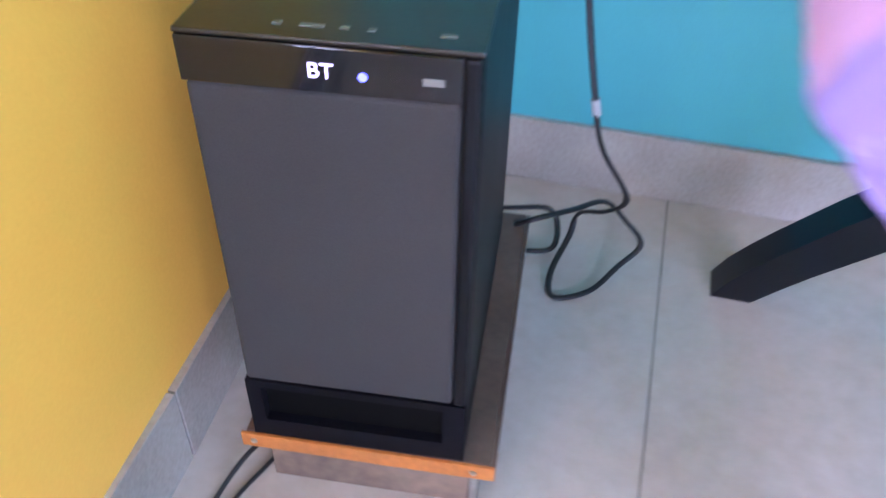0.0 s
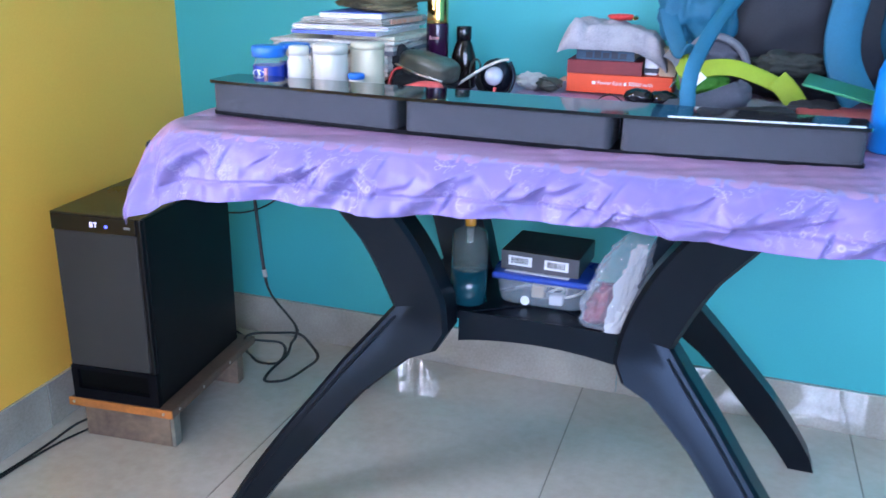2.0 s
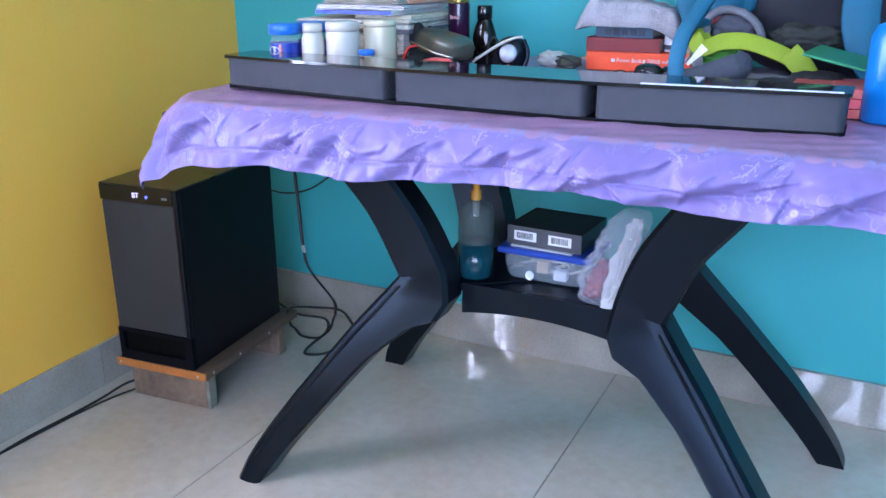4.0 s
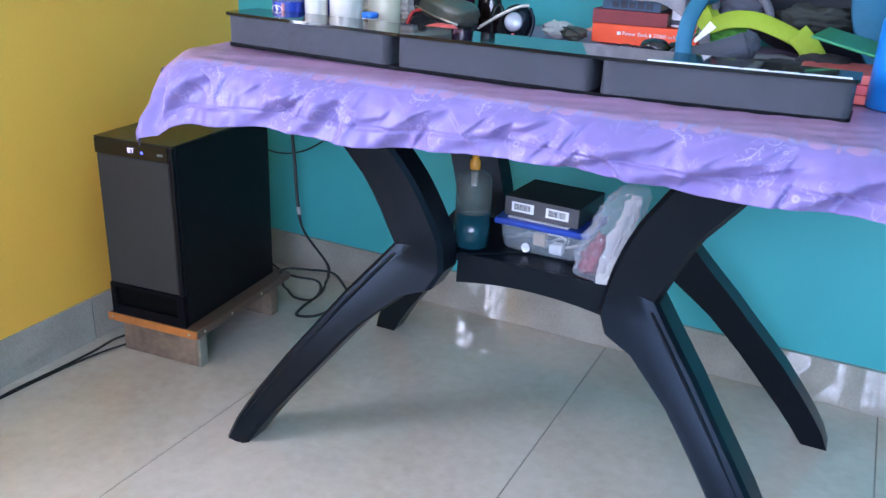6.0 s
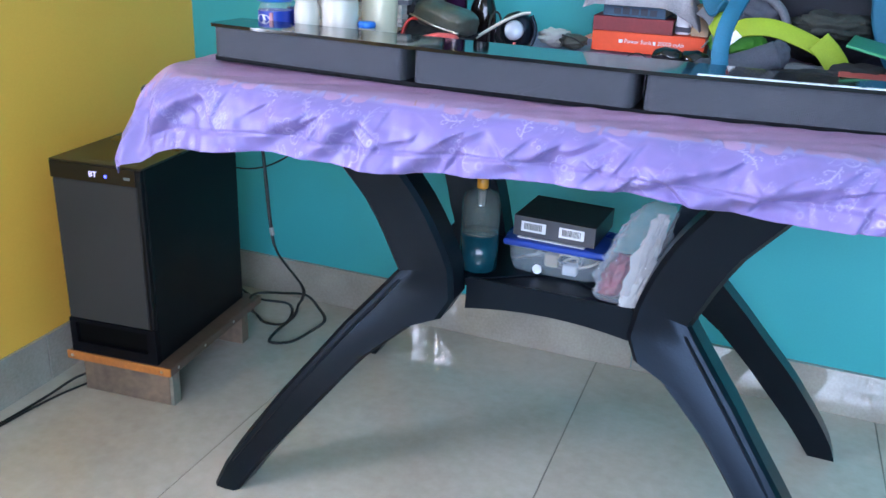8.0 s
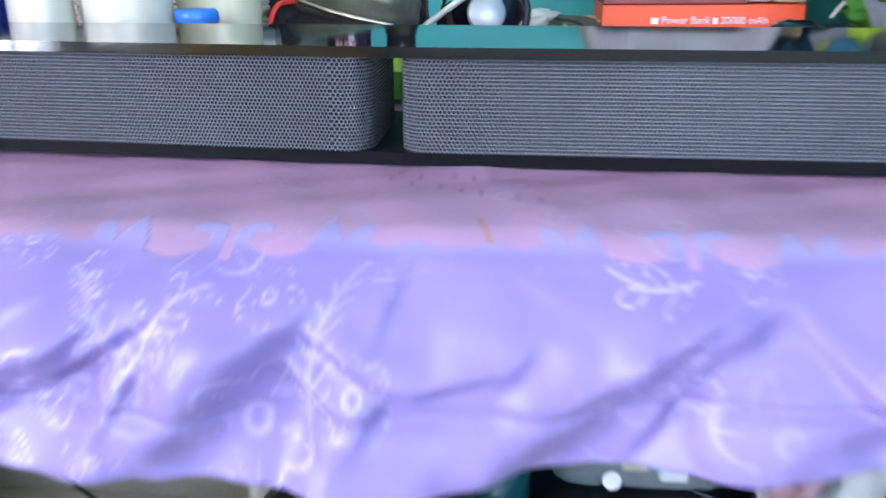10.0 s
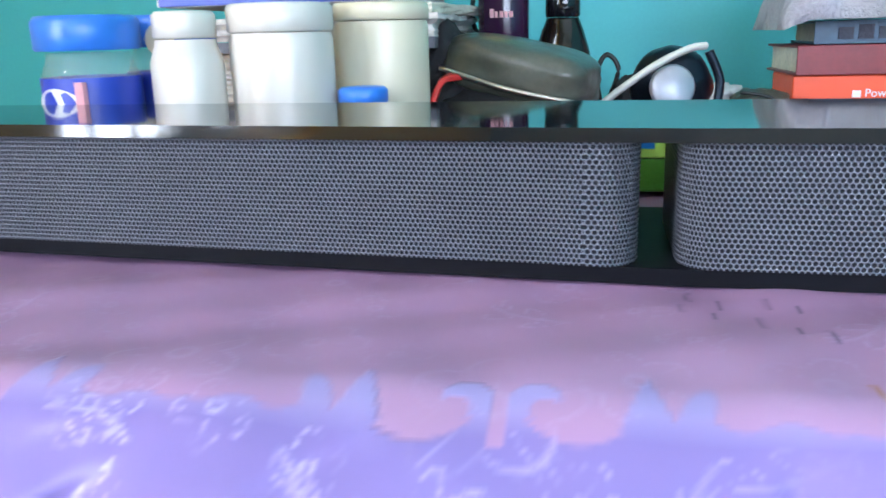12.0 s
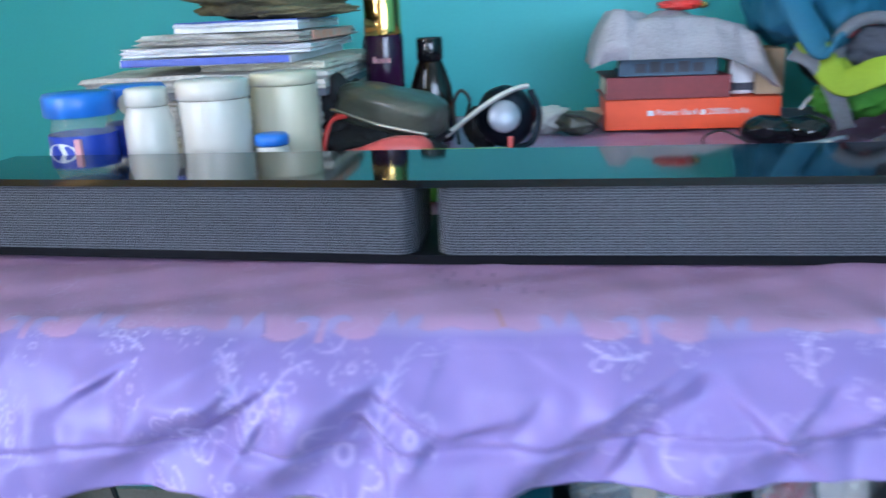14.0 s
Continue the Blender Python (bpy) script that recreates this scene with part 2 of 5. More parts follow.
FRAME_WHITE = mat("white_frame", (0.7, 0.7, 0.68), 0.4)


# ---- building blocks ----
def part(name, bm, material, parent=None, label="", smooth=False):
    me = bpy.data.meshes.new(name)
    bm.normal_update()
    bm.to_mesh(me)
    bm.free()
    me.materials.append(material)
    if smooth:
        me.shade_smooth()
    ob = new(name, me)
    if parent is not None:
        ob.parent = parent
    if label:
        tagged(ob, label)
    return ob


def thing(name, label, category, m=None, group=""):
    ob = new(name)
    ob.empty_display_size = 0.02
    if m is not None:
        ob.matrix_world = m
    return tagged(ob, label, category, group)


def box(x0, x1, y0, y1, z0, z1, bevel=0.0, seg=2, bm=None):
    bm = bm or bmesh.new()
    b2 = bmesh.new()
    bmesh.ops.create_cube(b2, size=1)
    for v in b2.verts:
        v.co = ((x0 + x1) / 2 + v.co.x * (x1 - x0), (y0 + y1) / 2 + v.co.y * (y1 - y0), (z0 + z1) / 2 + v.co.z * (z1 - z0))
    if bevel:
        bmesh.ops.bevel(b2, geom=b2.edges[:], offset=bevel, segments=seg, profile=0.5, affect="EDGES")
    join(bm, b2)
    return bm


def join(bm, other):
    vs = [bm.verts.new(v.co) for v in other.verts]
    other.verts.index_update()
    for f in other.faces:
        bm.faces.new([vs[v.index] for v in f.verts])
    other.free()
    return bm


def lathe(profile, x=0, y=0, z=0, seg=40, sx=1.0, sy=1.0, bm=None):
    """Turned shape: profile of (radius, height)."""
    bm = bm or bmesh.new()
    rings = []
    for r, h in profile:
        if r < 1e-6:
            rings.append([bm.verts.new((x, y, z + h))])
        else:
            rings.append([bm.verts.new((x + sx * r * math.cos(2 * math.pi * i / seg), y + sy * r * math.sin(2 * math.pi * i / seg), z + h)) for i in range(seg)])
    for a, b in zip(rings, rings[1:]):
        for i in range(seg):
            j = (i + 1) % seg
            if len(a) == 1 and len(b) > 1:
                bm.faces.new((a[0], b[j], b[i]))
            elif len(b) == 1 and len(a) > 1:
                bm.faces.new((a[i], a[j], b[0]))
            elif len(a) > 1:
                bm.faces.new((a[i], a[j], b[j], b[i]))
    return bm


def smooth_line(pts, n=8, closed=False):
    pts = [Vector(p) for p in pts]
    out = []
    cnt = len(pts)
    for i in range(cnt if closed else cnt - 1):
        p0, p1 = pts[i - 1] if (i or closed) else pts[0], pts[i]
        p2, p3 = pts[(i + 1) % cnt], pts[(i + 2) % cnt] if (closed or i + 2 < cnt) else pts[-1]
        for k in range(n):
            t = k / n
            out.append(0.5 * ((2 * p1) + (p2 - p0) * t + (2 * p0 - 5 * p1 + 4 * p2 - p3) * t * t + (3 * p1 - p0 - 3 * p2 + p3) * t ** 3))
    if not closed:
        out.append(pts[-1])
    return out


def tube(pts, r, n=8, seg=8, closed=False, bm=None, flat=1.0, taper=None):
    """A round cord along a smooth line; flat squeezes it across."""
    line = smooth_line(pts, n, closed)
    bm = bm or bmesh.new()
    rings = []
    up = Vector((0, 0, 1))
    for i, p in enumerate(line):
        a, b = line[i - 1] if (i or closed) else line[0], line[(i + 1) % len(line)] if (closed or i + 1 < len(line)) else line[-1]
        d = (b - a).normalized()
        s = d.cross(up)
        if s.length < 0.05:
            s = d.cross(Vector((1, 0, 0)))
        s.normalize()
        u = s.cross(d)
        rr = r if taper is None else r * (taper[0] + (taper[1] - taper[0]) * i / max(1, len(line) - 1))
        rings.append([bm.verts.new(p + rr * (math.cos(2 * math.pi * k / seg) * s + flat * math.sin(2 * math.pi * k / seg) * u)) for k in range(seg)])
    for i in range(len(rings) if closed else len(rings) - 1):
        a, b = rings[i], rings[(i + 1) % len(rings)]
        for k in range(seg):
            bm.faces.new((a[k], a[(k + 1) % seg], b[(k + 1) % seg], b[k]))
    if not closed:
        bm.faces.new(rings[0][::-1])
        bm.faces.new(rings[-1])
    return bm


def strap(pts, width, thick, across, n=8, bm=None):
    """A flat band along a smooth line, its width lying along across."""
    line = smooth_line(pts, n)
    bm = bm or bmesh.new()
    rings = []
    for i, p in enumerate(line):
        d = (line[min(i + 1, len(line) - 1)] - line[max(i - 1, 0)]).normalized()
        c = across(i / (len(line) - 1)) if callable(across) else Vector(across)
        c = (c - d * c.dot(d)).normalized()
        nrm = d.cross(c)
        w = width(i / (len(line) - 1)) if callable(width) else width
        rings.append([bm.verts.new(p + c * (sx * w / 2) + nrm * (sy * thick / 2)) for sx, sy in ((-1, -0.6), (-0.9, -1), (0.9, -1), (1, -0.6), (1, 0.6), (0.9, 1), (-0.9, 1), (-1, 0.6))])
    for a, b in zip(rings, rings[1:]):
        for k in range(8):
            bm.faces.new((a[k], a[(k + 1) % 8], b[(k + 1) % 8], b[k]))
    bm.faces.new(rings[0][::-1])
    bm.faces.new(rings[-1])
    return bm


def lump(cx, cy, cz, rx, ry, rz, rough=0.15, freq=3.0, seed=0, sub=4, square=1.0):
    """A soft uneven lump of cloth or stuff."""
    bm = bmesh.new()
    bmesh.ops.create_icosphere(bm, subdivisions=sub, radius=1)
    for v in bm.verts:
        p = v.co.copy()
        if square != 1.0:
            p = Vector([math.copysign(abs(c) ** square, c) for c in p])
        k = 1 + rough * noise.noise(p * freq + Vector((seed * 7.1, seed * 3.3, 0))) + rough * 0.5 * noise.noise(p * freq * 2.3 + Vector((0, seed, 5)))
        v.co = (cx + rx * p.x * k, cy + ry * p.y * k, cz + rz * p.z * k)
    return bm


def text_part(name, body, size, m, material, parent, extrude=0.0003):
    cu = bpy.data.curves.new(name, "FONT")
    cu.body, cu.size, cu.extrude, cu.align_x, cu.align_y = body, size, extrude, "LEFT", "BOTTOM"
    tmp = bpy.data.objects.new(name, cu)
    scene.collection.objects.link(tmp)
    dg = bpy.context.evaluated_depsgraph_get()
    me = bpy.data.meshes.new_from_object(tmp.evaluated_get(dg))
    bpy.data.objects.remove(tmp)
    me.materials.clear()
    me.materials.append(material)
    ob = new(name, me)
    ob.parent = parent
    ob.matrix_local = m
    return ob


def structure(name, bm, material, label, smooth=False):
    ob = part(name, bm, material, None, "", smooth)
    return tagged(ob, label, "", "", "structure")


def table_z(y):
    """The height of the cloth; its slight slope is set to fit the camera's view."""
    return 0.7425 + 0.010 * (y + 0.70)


# ---- the room ----
XL, XR, YB, YF, ZC = -0.034, 3.3, 0.0, -3.62, 2.75
LEAN_IN = 0.055


def left_x(y):
    return XL - LEAN_IN * max(0.0, min(1.0, (y + 0.9) / 0.9))


bm = bmesh.new()
# the side wall, with the opening of the window cut through it
WY0, WY1, WZ0, WZ1 = -2.16, -1.39, 0.62, 1.92
for y0, y1, z0, z1 in ((-0.9, 0.16, 0, ZC), (WY1, -0.9, 0, ZC), (WY0, WY1, 0, WZ0), (WY0, WY1, WZ1, ZC), (YF - 0.2, WY0, 0, ZC)):
    b2 = bmesh.new()
    bmesh.ops.create_cube(b2, size=1)
    for v in b2.verts:
        y = y0 if v.co.y < 0 else y1
        v.co = (left_x(y) if v.co.x > 0 else -0.26, y, z0 if v.co.z < 0 else z1)
    join(bm, b2)
structure("wall_west", bm, YELLOW, "yellow painted plaster wall with a grilled window")
structure("wall_north", box(-0.26, XR + 0.2, 0, 0.2, 0, ZC), TEAL, "turquoise painted plaster wall behind the table")
structure("wall_east", box(XR, XR + 0.2, YF - 0.2, 0, 0, ZC), TEAL, "turquoise painted plaster wall")
bm = bmesh.new()
SX0, SX1, SZ0, SZ1 = 1.1, 3.1, 0.82, 1.96
for x0, x1, z0, z1 in ((-0.26, SX0, 0, ZC), (SX1, XR + 0.2, 0, ZC), (SX0, SX1, 0, SZ0), (SX0, SX1, SZ1, ZC)):
    box(x0, x1, YF - 0.2, YF, z0, z1, bm=bm)
structure("wall_south", bm, WHITE_PAINT, "white painted wall with a wide window")
structure("ceiling", box(-0.26, XR + 0.2, YF - 0.2, 0.2, ZC, ZC + 0.15), WHITE_PAINT, "white painted ceiling")


def grilled_window(name, w, h, m, cols, diamonds):
    """White frame, mullions and a lattice grille, in the plane x, z."""
    ob = new(name)
    ob.matrix_world = m
    tagged(ob, "white framed window with a metal lattice grille", "", "", "structure")
    fr = bmesh.new()
    for x0, x1, z0, z1 in ((0, 0.05, 0, h), (w - 0.05, w, 0, h), (0.05, w - 0.05, 0, 0.05), (0.05, w - 0.05, h - 0.05, h)):
        box(x0, x1, -0.03, 0.03, z0, z1, bm=fr)
    part("window_frame", fr, FRAME_WHITE, ob)
    for i in range(1, cols):
        part("mullion", box(w * i / cols - 0.06, w * i / cols + 0.06, -0.025, 0.025, 0.05, h - 0.05), FRAME_WHITE, ob)
    gr = bmesh.new()
    nx, nz = diamonds
    for i in range(1, nx):
        box(w * i / nx - 0.0045, w * i / nx + 0.0045, 0.032, 0.044, 0.05, h - 0.05, bm=gr)
    for k in range(1, nz):
        box(0.05, w - 0.05, 0.045, 0.056, h * k / nz - 0.006, h * k / nz + 0.006, bm=gr)
    part("grille", gr, FRAME_WHITE, ob)
    return ob


grilled_window("window_1", WY1 - WY0, WZ1 - WZ0, pose(-0.11, WY1, WZ0, 0, 0, -90), 2, (8, 13))
grilled_window("window_2", SX1 - SX0, SZ1 - SZ0, pose(SX0, YF - 0.08, SZ0, 0, 0, 0), 3, (18, 12))

# floor: a grout bed, and each tile on it
floor = structure("floor", box(-0.26, XR + 0.2, YF - 0.2, 0.2, -0.06, -0.0016), GROUT, "cream glossy vitrified floor tiles with fine dark joints")
# skirting tiles on two walls
skirt_w = tagged(new("skirting_west"), "grey stone tile skirting along the yellow wall", "", "", "structure")
skirt_n = tagged(new("skirting_north"), "beige stone tile skirting along the turquoise wall", "", "", "structure")


# ---- the plastic table ----
table = thing("plastic_table", "black moulded plastic table with splayed legs and a low shelf", "table", pose(1.015, -0.455, 0))
part("tabletop", box(-0.575, 0.60, -0.360, 0.395, 0.694, 0.716, 0.010, 3), BLACK_PLASTIC, table)


def leg_mesh(side, front):
    """side -1 or 1 along x; front -1 or 1 along y."""
    low_out = [(-0.530, 0.0), (-0.512, 0.050), (-0.470, 0.118), (-0.425, 0.184), (-0.328, 0.317), (-0.247, 0.416)]
    up_out = [(-0.253, 0.428), (-0.268, 0.475), (-0.290, 0.531), (-0.330, 0.587), (-0.415, 0.704)]
    up_in = [(-0.300, 0.704), (-0.220, 0.589), (-0.188, 0.538), (-0.164, 0.480), (-0.150, 0.434), (-0.138, 0.362)]
    low_in = [(-0.208, 0.334), (-0.286, 0.264), (-0.360, 0.168), (-0.440, 0.064), (-0.480, 0.0)]
    ys = [(0.0, -0.309), (0.20, -0.245), (0.36, -0.185), (0.42, -0.164), (0.58, -0.200), (0.71, -0.240)]

    def y_of(z):
        for (a, ya), (b, yb) in zip(ys, ys[1:]):
            if z <= b:
                return ya + (yb - ya) * (z - a) / (b - a)
        return ys[-1][1]

    def even(pts, n):
        pts = [Vector(p) for p in pts]
        run = [0.0]
        for p, q in zip(pts, pts[1:]):
            run.append(run[-1] + (q - p).length)
        res = []
        for k in range(n + 1):
            d = run[-1] * k / n
            i = max(j for j in range(len(run) - 1) if run[j] <= d + 1e-9)
            res.append(pts[i].lerp(pts[i + 1], (d - run[i]) / (run[i + 1] - run[i])))
        return res
    left = even(low_out, 12) + even([low_out[-1]] + up_out, 10)[1:]
    right = even((up_in[-2:] + low_in)[::-1], 12) + even(up_in[::-1][1:], 10)[1:]
    b = bmesh.new()
    rows, c = [], 0.008
    for p, q in zip(left, right):
        e = (q - p).normalized() * c
        row = []
        for s, dy in ((p, 0.058), (p, c), (p + e, 0.0), (p.lerp(q, 0.25), 0.0), (p.lerp(q, 0.5), -0.0015), (p.lerp(q, 0.75), 0.0), (q - e, 0.0), (q, c), (q, 0.058)):
            row.append(b.verts.new((s.x, y_of(s.y) + dy, s.y)))
        rows.append(row)
    for r0, r1 in zip(rows, rows[1:]):
        for k in range(9):
            b.faces.new((r0[k], r0[(k + 1) % 9], r1[(k + 1) % 9], r1[k]))
    b.faces.new(rows[0])
    b.faces.new(rows[-1][::-1])
    rib = tube([(-0.494, y_of(0.05) + 0.001, 0.05), (-0.343, y_of(0.27) + 0.001, 0.27), (-0.238, y_of(0.405) + 0.001, 0.402)], 0.0035, 6, 8)
    join(b, rib)
    if side > 0:
        # the legs at this end are narrowed to fit the camera's view
        zs, fs = (0.0, 0.2, 0.30, 0.36, 0.42, 0.50, 0.59, 0.71), (0.98, 0.97, 0.93, 0.90, 0.86, 0.93, 0.97, 0.97)
        for v in b.verts:
            v.co.x = -0.132 + (v.co.x + 0.138) * float(np.interp(v.co.z, zs, fs))
    for v in b.verts:
        v.co = (-side * v.co.x, -front * v.co.y, v.co.z)
    bmesh.ops.recalc_face_normals(b, faces=b.faces[:])
    return b


for side in (-1, 1):
    for front in (-1, 1):
        lg = part("leg", leg_mesh(side, front), BLACK_PLASTIC, table, "", True)
        lg.data.set_sharp_from_angle(angle=radians(28))
        if front == -1 and side == -1:
            fy = -0.203
            stud = lathe([(0, 0.003), (0.004, 0.0025), (0.0055, 0)], 0, 0, 0, 16)
            for v in stud.verts:
                v.co = Vector((side * (0.336 if side < 0 else 0.325) + v.co.x, fy - 0.0015 - v.co.z, 0.290 + v.co.y))
            part("stud", stud, STEEL, lg, "small pale metal stud")

# shelf with an arched apron
bm = bmesh.new()
N = 16
for k in range(N):
    xa, xb = -0.139 + 0.272 * k / N, -0.139 + 0.272 * (k + 1) / N
    za, zb = (0.352 + 0.014 * (1 - (x / 0.141) ** 2) for x in (xa, xb))
    vs = [bm.verts.new(p) for p in ((xa, -0.122, za), (xb, -0.122, zb), (xb, -0.118, 0.408), (xa, -0.118, 0.408), (xa, -0.108, za), (xb, -0.108, zb), (xb, -0.104, 0.404), (xa, -0.104, 0.404))]
    for f in ((0, 1, 2, 3), (5, 4, 7, 6), (4, 5, 1, 0), (3, 2, 6, 7)):
        bm.faces.new([vs[i] for i in f])
bmesh.ops.remove_doubles(bm, verts=bm.verts[:], dist=0.0004)
part("shelf_apron", bm, BLACK_PLASTIC, table)
bm = bmesh.new()
top = [(-0.142, -0.117), (0.136, -0.117), (0.175, -0.09), (0.175, 0.09), (0.142, 0.126), (-0.142, 0.126), (-0.175, 0.09), (-0.175, -0.09)]
a = [bm.verts.new((x, y, 0.404)) for x, y in top]
b = [bm.verts.new((x, y, 0.392)) for x, y in top]
bm.faces.new(a)
bm.faces.new(b[::-1])
for i in range(8):
    bm.faces.new((a[i], b[i], b[(i + 1) % 8], a[(i + 1) % 8]))
part("shelf", bm, BLACK_PLASTIC, table)
for s in (-1, 1):
    part("shelf_rib", tube([(s * 0.130, -0.114, 0.405), (s * 0.03, -0.045, 0.405)], 0.0016, 3, 6), BLACK_PLASTIC, table)


# ---- the tablecloth ----
def cloth_material():
    m = bpy.data.materials.new("lavender_satin_cloth")
    m.use_nodes = True
    nt = m.node_tree
    b = nt.nodes["Principled BSDF"]
    at = nt.nodes.new("ShaderNodeAttribute")
    at.attribute_name = "motif"
    tc = nt.nodes.new("ShaderNodeTexCoord")
    n = nt.nodes.new("ShaderNodeTexNoise")
    n.inputs["Scale"].default_value, n.inputs["Detail"].default_value = 14, 3
    nt.links.new(tc.outputs["Object"], n.inputs[0])
    bd = nt.nodes.new("ShaderNodeAttribute")
    bd.attribute_name = "border"
    cols = []
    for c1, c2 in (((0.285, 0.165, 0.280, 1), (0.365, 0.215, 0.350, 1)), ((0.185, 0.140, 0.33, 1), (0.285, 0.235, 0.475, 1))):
        mc = nt.nodes.new("ShaderNodeMix")
        mc.data_type = "RGBA"
        mc.inputs[6].default_value, mc.inputs[7].default_value = c1, c2
        nt.links.new(n.outputs[0], mc.inputs[0])
        cols.append(mc)
    base = nt.nodes.new("ShaderNodeMix")
    base.data_type = "RGBA"
    nt.links.new(bd.outputs["Fac"], base.inputs[0])
    nt.links.new(cols[0].outputs[2], base.inputs[6])
    nt.links.new(cols[1].outputs[2], base.inputs[7])
    mx = nt.nodes.new("ShaderNodeMix")
    mx.data_type = "RGBA"
    mx.inputs[7].default_value = (0.46, 0.40, 0.64, 1)
    nt.links.new(at.outputs["Fac"], mx.inputs[0])
    nt.links.new(base.outputs[2], mx.inputs[6])
    last = mx
    for mark, tone, much in (("ink", (0.03, 0.02, 0.06, 1), 0.7), ("rust", (0.30, 0.13, 0.05, 1), 0.8)):
        am = nt.nodes.new("ShaderNodeAttribute")
        am.attribute_name = mark
        part_of = nt.nodes.new("ShaderNodeMath")
        part_of.operation = "MULTIPLY"
        part_of.inputs[1].default_value = much
        nt.links.new(am.outputs["Fac"], part_of.inputs[0])
        over = nt.nodes.new("ShaderNodeMix")
        over.data_type = "RGBA"
        over.inputs[7].default_value = tone
        nt.links.new(part_of.outputs[0], over.inputs[0])
        nt.links.new(last.outputs[2], over.inputs[6])
        last = over
    nt.links.new(last.outputs[2], b.inputs["Base Color"])
    rr = nt.nodes.new("ShaderNodeMapRange")
    rr.inputs[3].default_value, rr.inputs[4].default_value = 0.36, 0.22
    nt.links.new(at.outputs["Fac"], rr.inputs[0])
    nt.links.new(rr.outputs[0], b.inputs["Roughness"])
    weave = nt.nodes.new("ShaderNodeTexNoise")
    weave.inputs["Scale"].default_value, weave.inputs["Detail"].default_value = 30, 2
    weave.inputs["Distortion"].default_value = 0.1
    nt.links.new(tc.outputs["Object"], weave.inputs[0])
    add = nt.nodes.new("ShaderNodeMath")
    add.operation = "MULTIPLY_ADD"
    add.inputs[1].default_value = 0.12
    nt.links.new(at.outputs["Fac"], add.inputs[0])
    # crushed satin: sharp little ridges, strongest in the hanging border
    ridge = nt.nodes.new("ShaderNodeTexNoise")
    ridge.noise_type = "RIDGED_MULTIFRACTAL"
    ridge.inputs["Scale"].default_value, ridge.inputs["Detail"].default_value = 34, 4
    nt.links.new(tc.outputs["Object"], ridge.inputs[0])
    part_r = nt.nodes.new("ShaderNodeMapRange")
    part_r.inputs[3].default_value, part_r.inputs[4].default_value = 0.02, 0.34
    nt.links.new(bd.outputs["Fac"], part_r.inputs[0])
    # painted sheen: the border's base colour lightens along these ridges
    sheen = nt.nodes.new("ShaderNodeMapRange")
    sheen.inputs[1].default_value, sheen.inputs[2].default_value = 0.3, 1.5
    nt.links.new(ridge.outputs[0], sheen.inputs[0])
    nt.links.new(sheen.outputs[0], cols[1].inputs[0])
    crush = nt.nodes.new("ShaderNodeMath")
    crush.operation = "MULTIPLY_ADD"
    nt.links.new(ridge.outputs[0], crush.inputs[0])
    nt.links.new(part_r.outputs[0], crush.inputs[1])
    soft = nt.nodes.new("ShaderNodeMath")
    soft.operation = "MULTIPLY"
    soft.inputs[1].default_value = 0.30
    nt.links.new(weave.outputs[0], soft.inputs[0])
    nt.links.new(soft.outputs[0], crush.inputs[2])
    nt.links.new(crush.outputs[0], add.inputs[2])
    bp = nt.nodes.new("ShaderNodeBump")
    bp.inputs["Strength"].default_value, bp.inputs["Distance"].default_value = 0.8, 0.0036
    nt.links.new(add.outputs[0], bp.inputs["Height"])
    nt.links.new(bp.outputs[0], b.inputs["Normal"])
    b.inputs["Specular IOR Level"].default_value = 0.32
    b.inputs["Specular Tint"].default_value = (0.75, 0.80, 1.0, 1)
    return m


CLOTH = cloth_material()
CX0, CX1, CY0, CY1 = 0.468, 1.612, -0.815, -0.05     # the table's edges under the cloth
HANG_L, HANG_R, HANG_F, ROUND = 0.129, 0.111, 0.094, 0.085


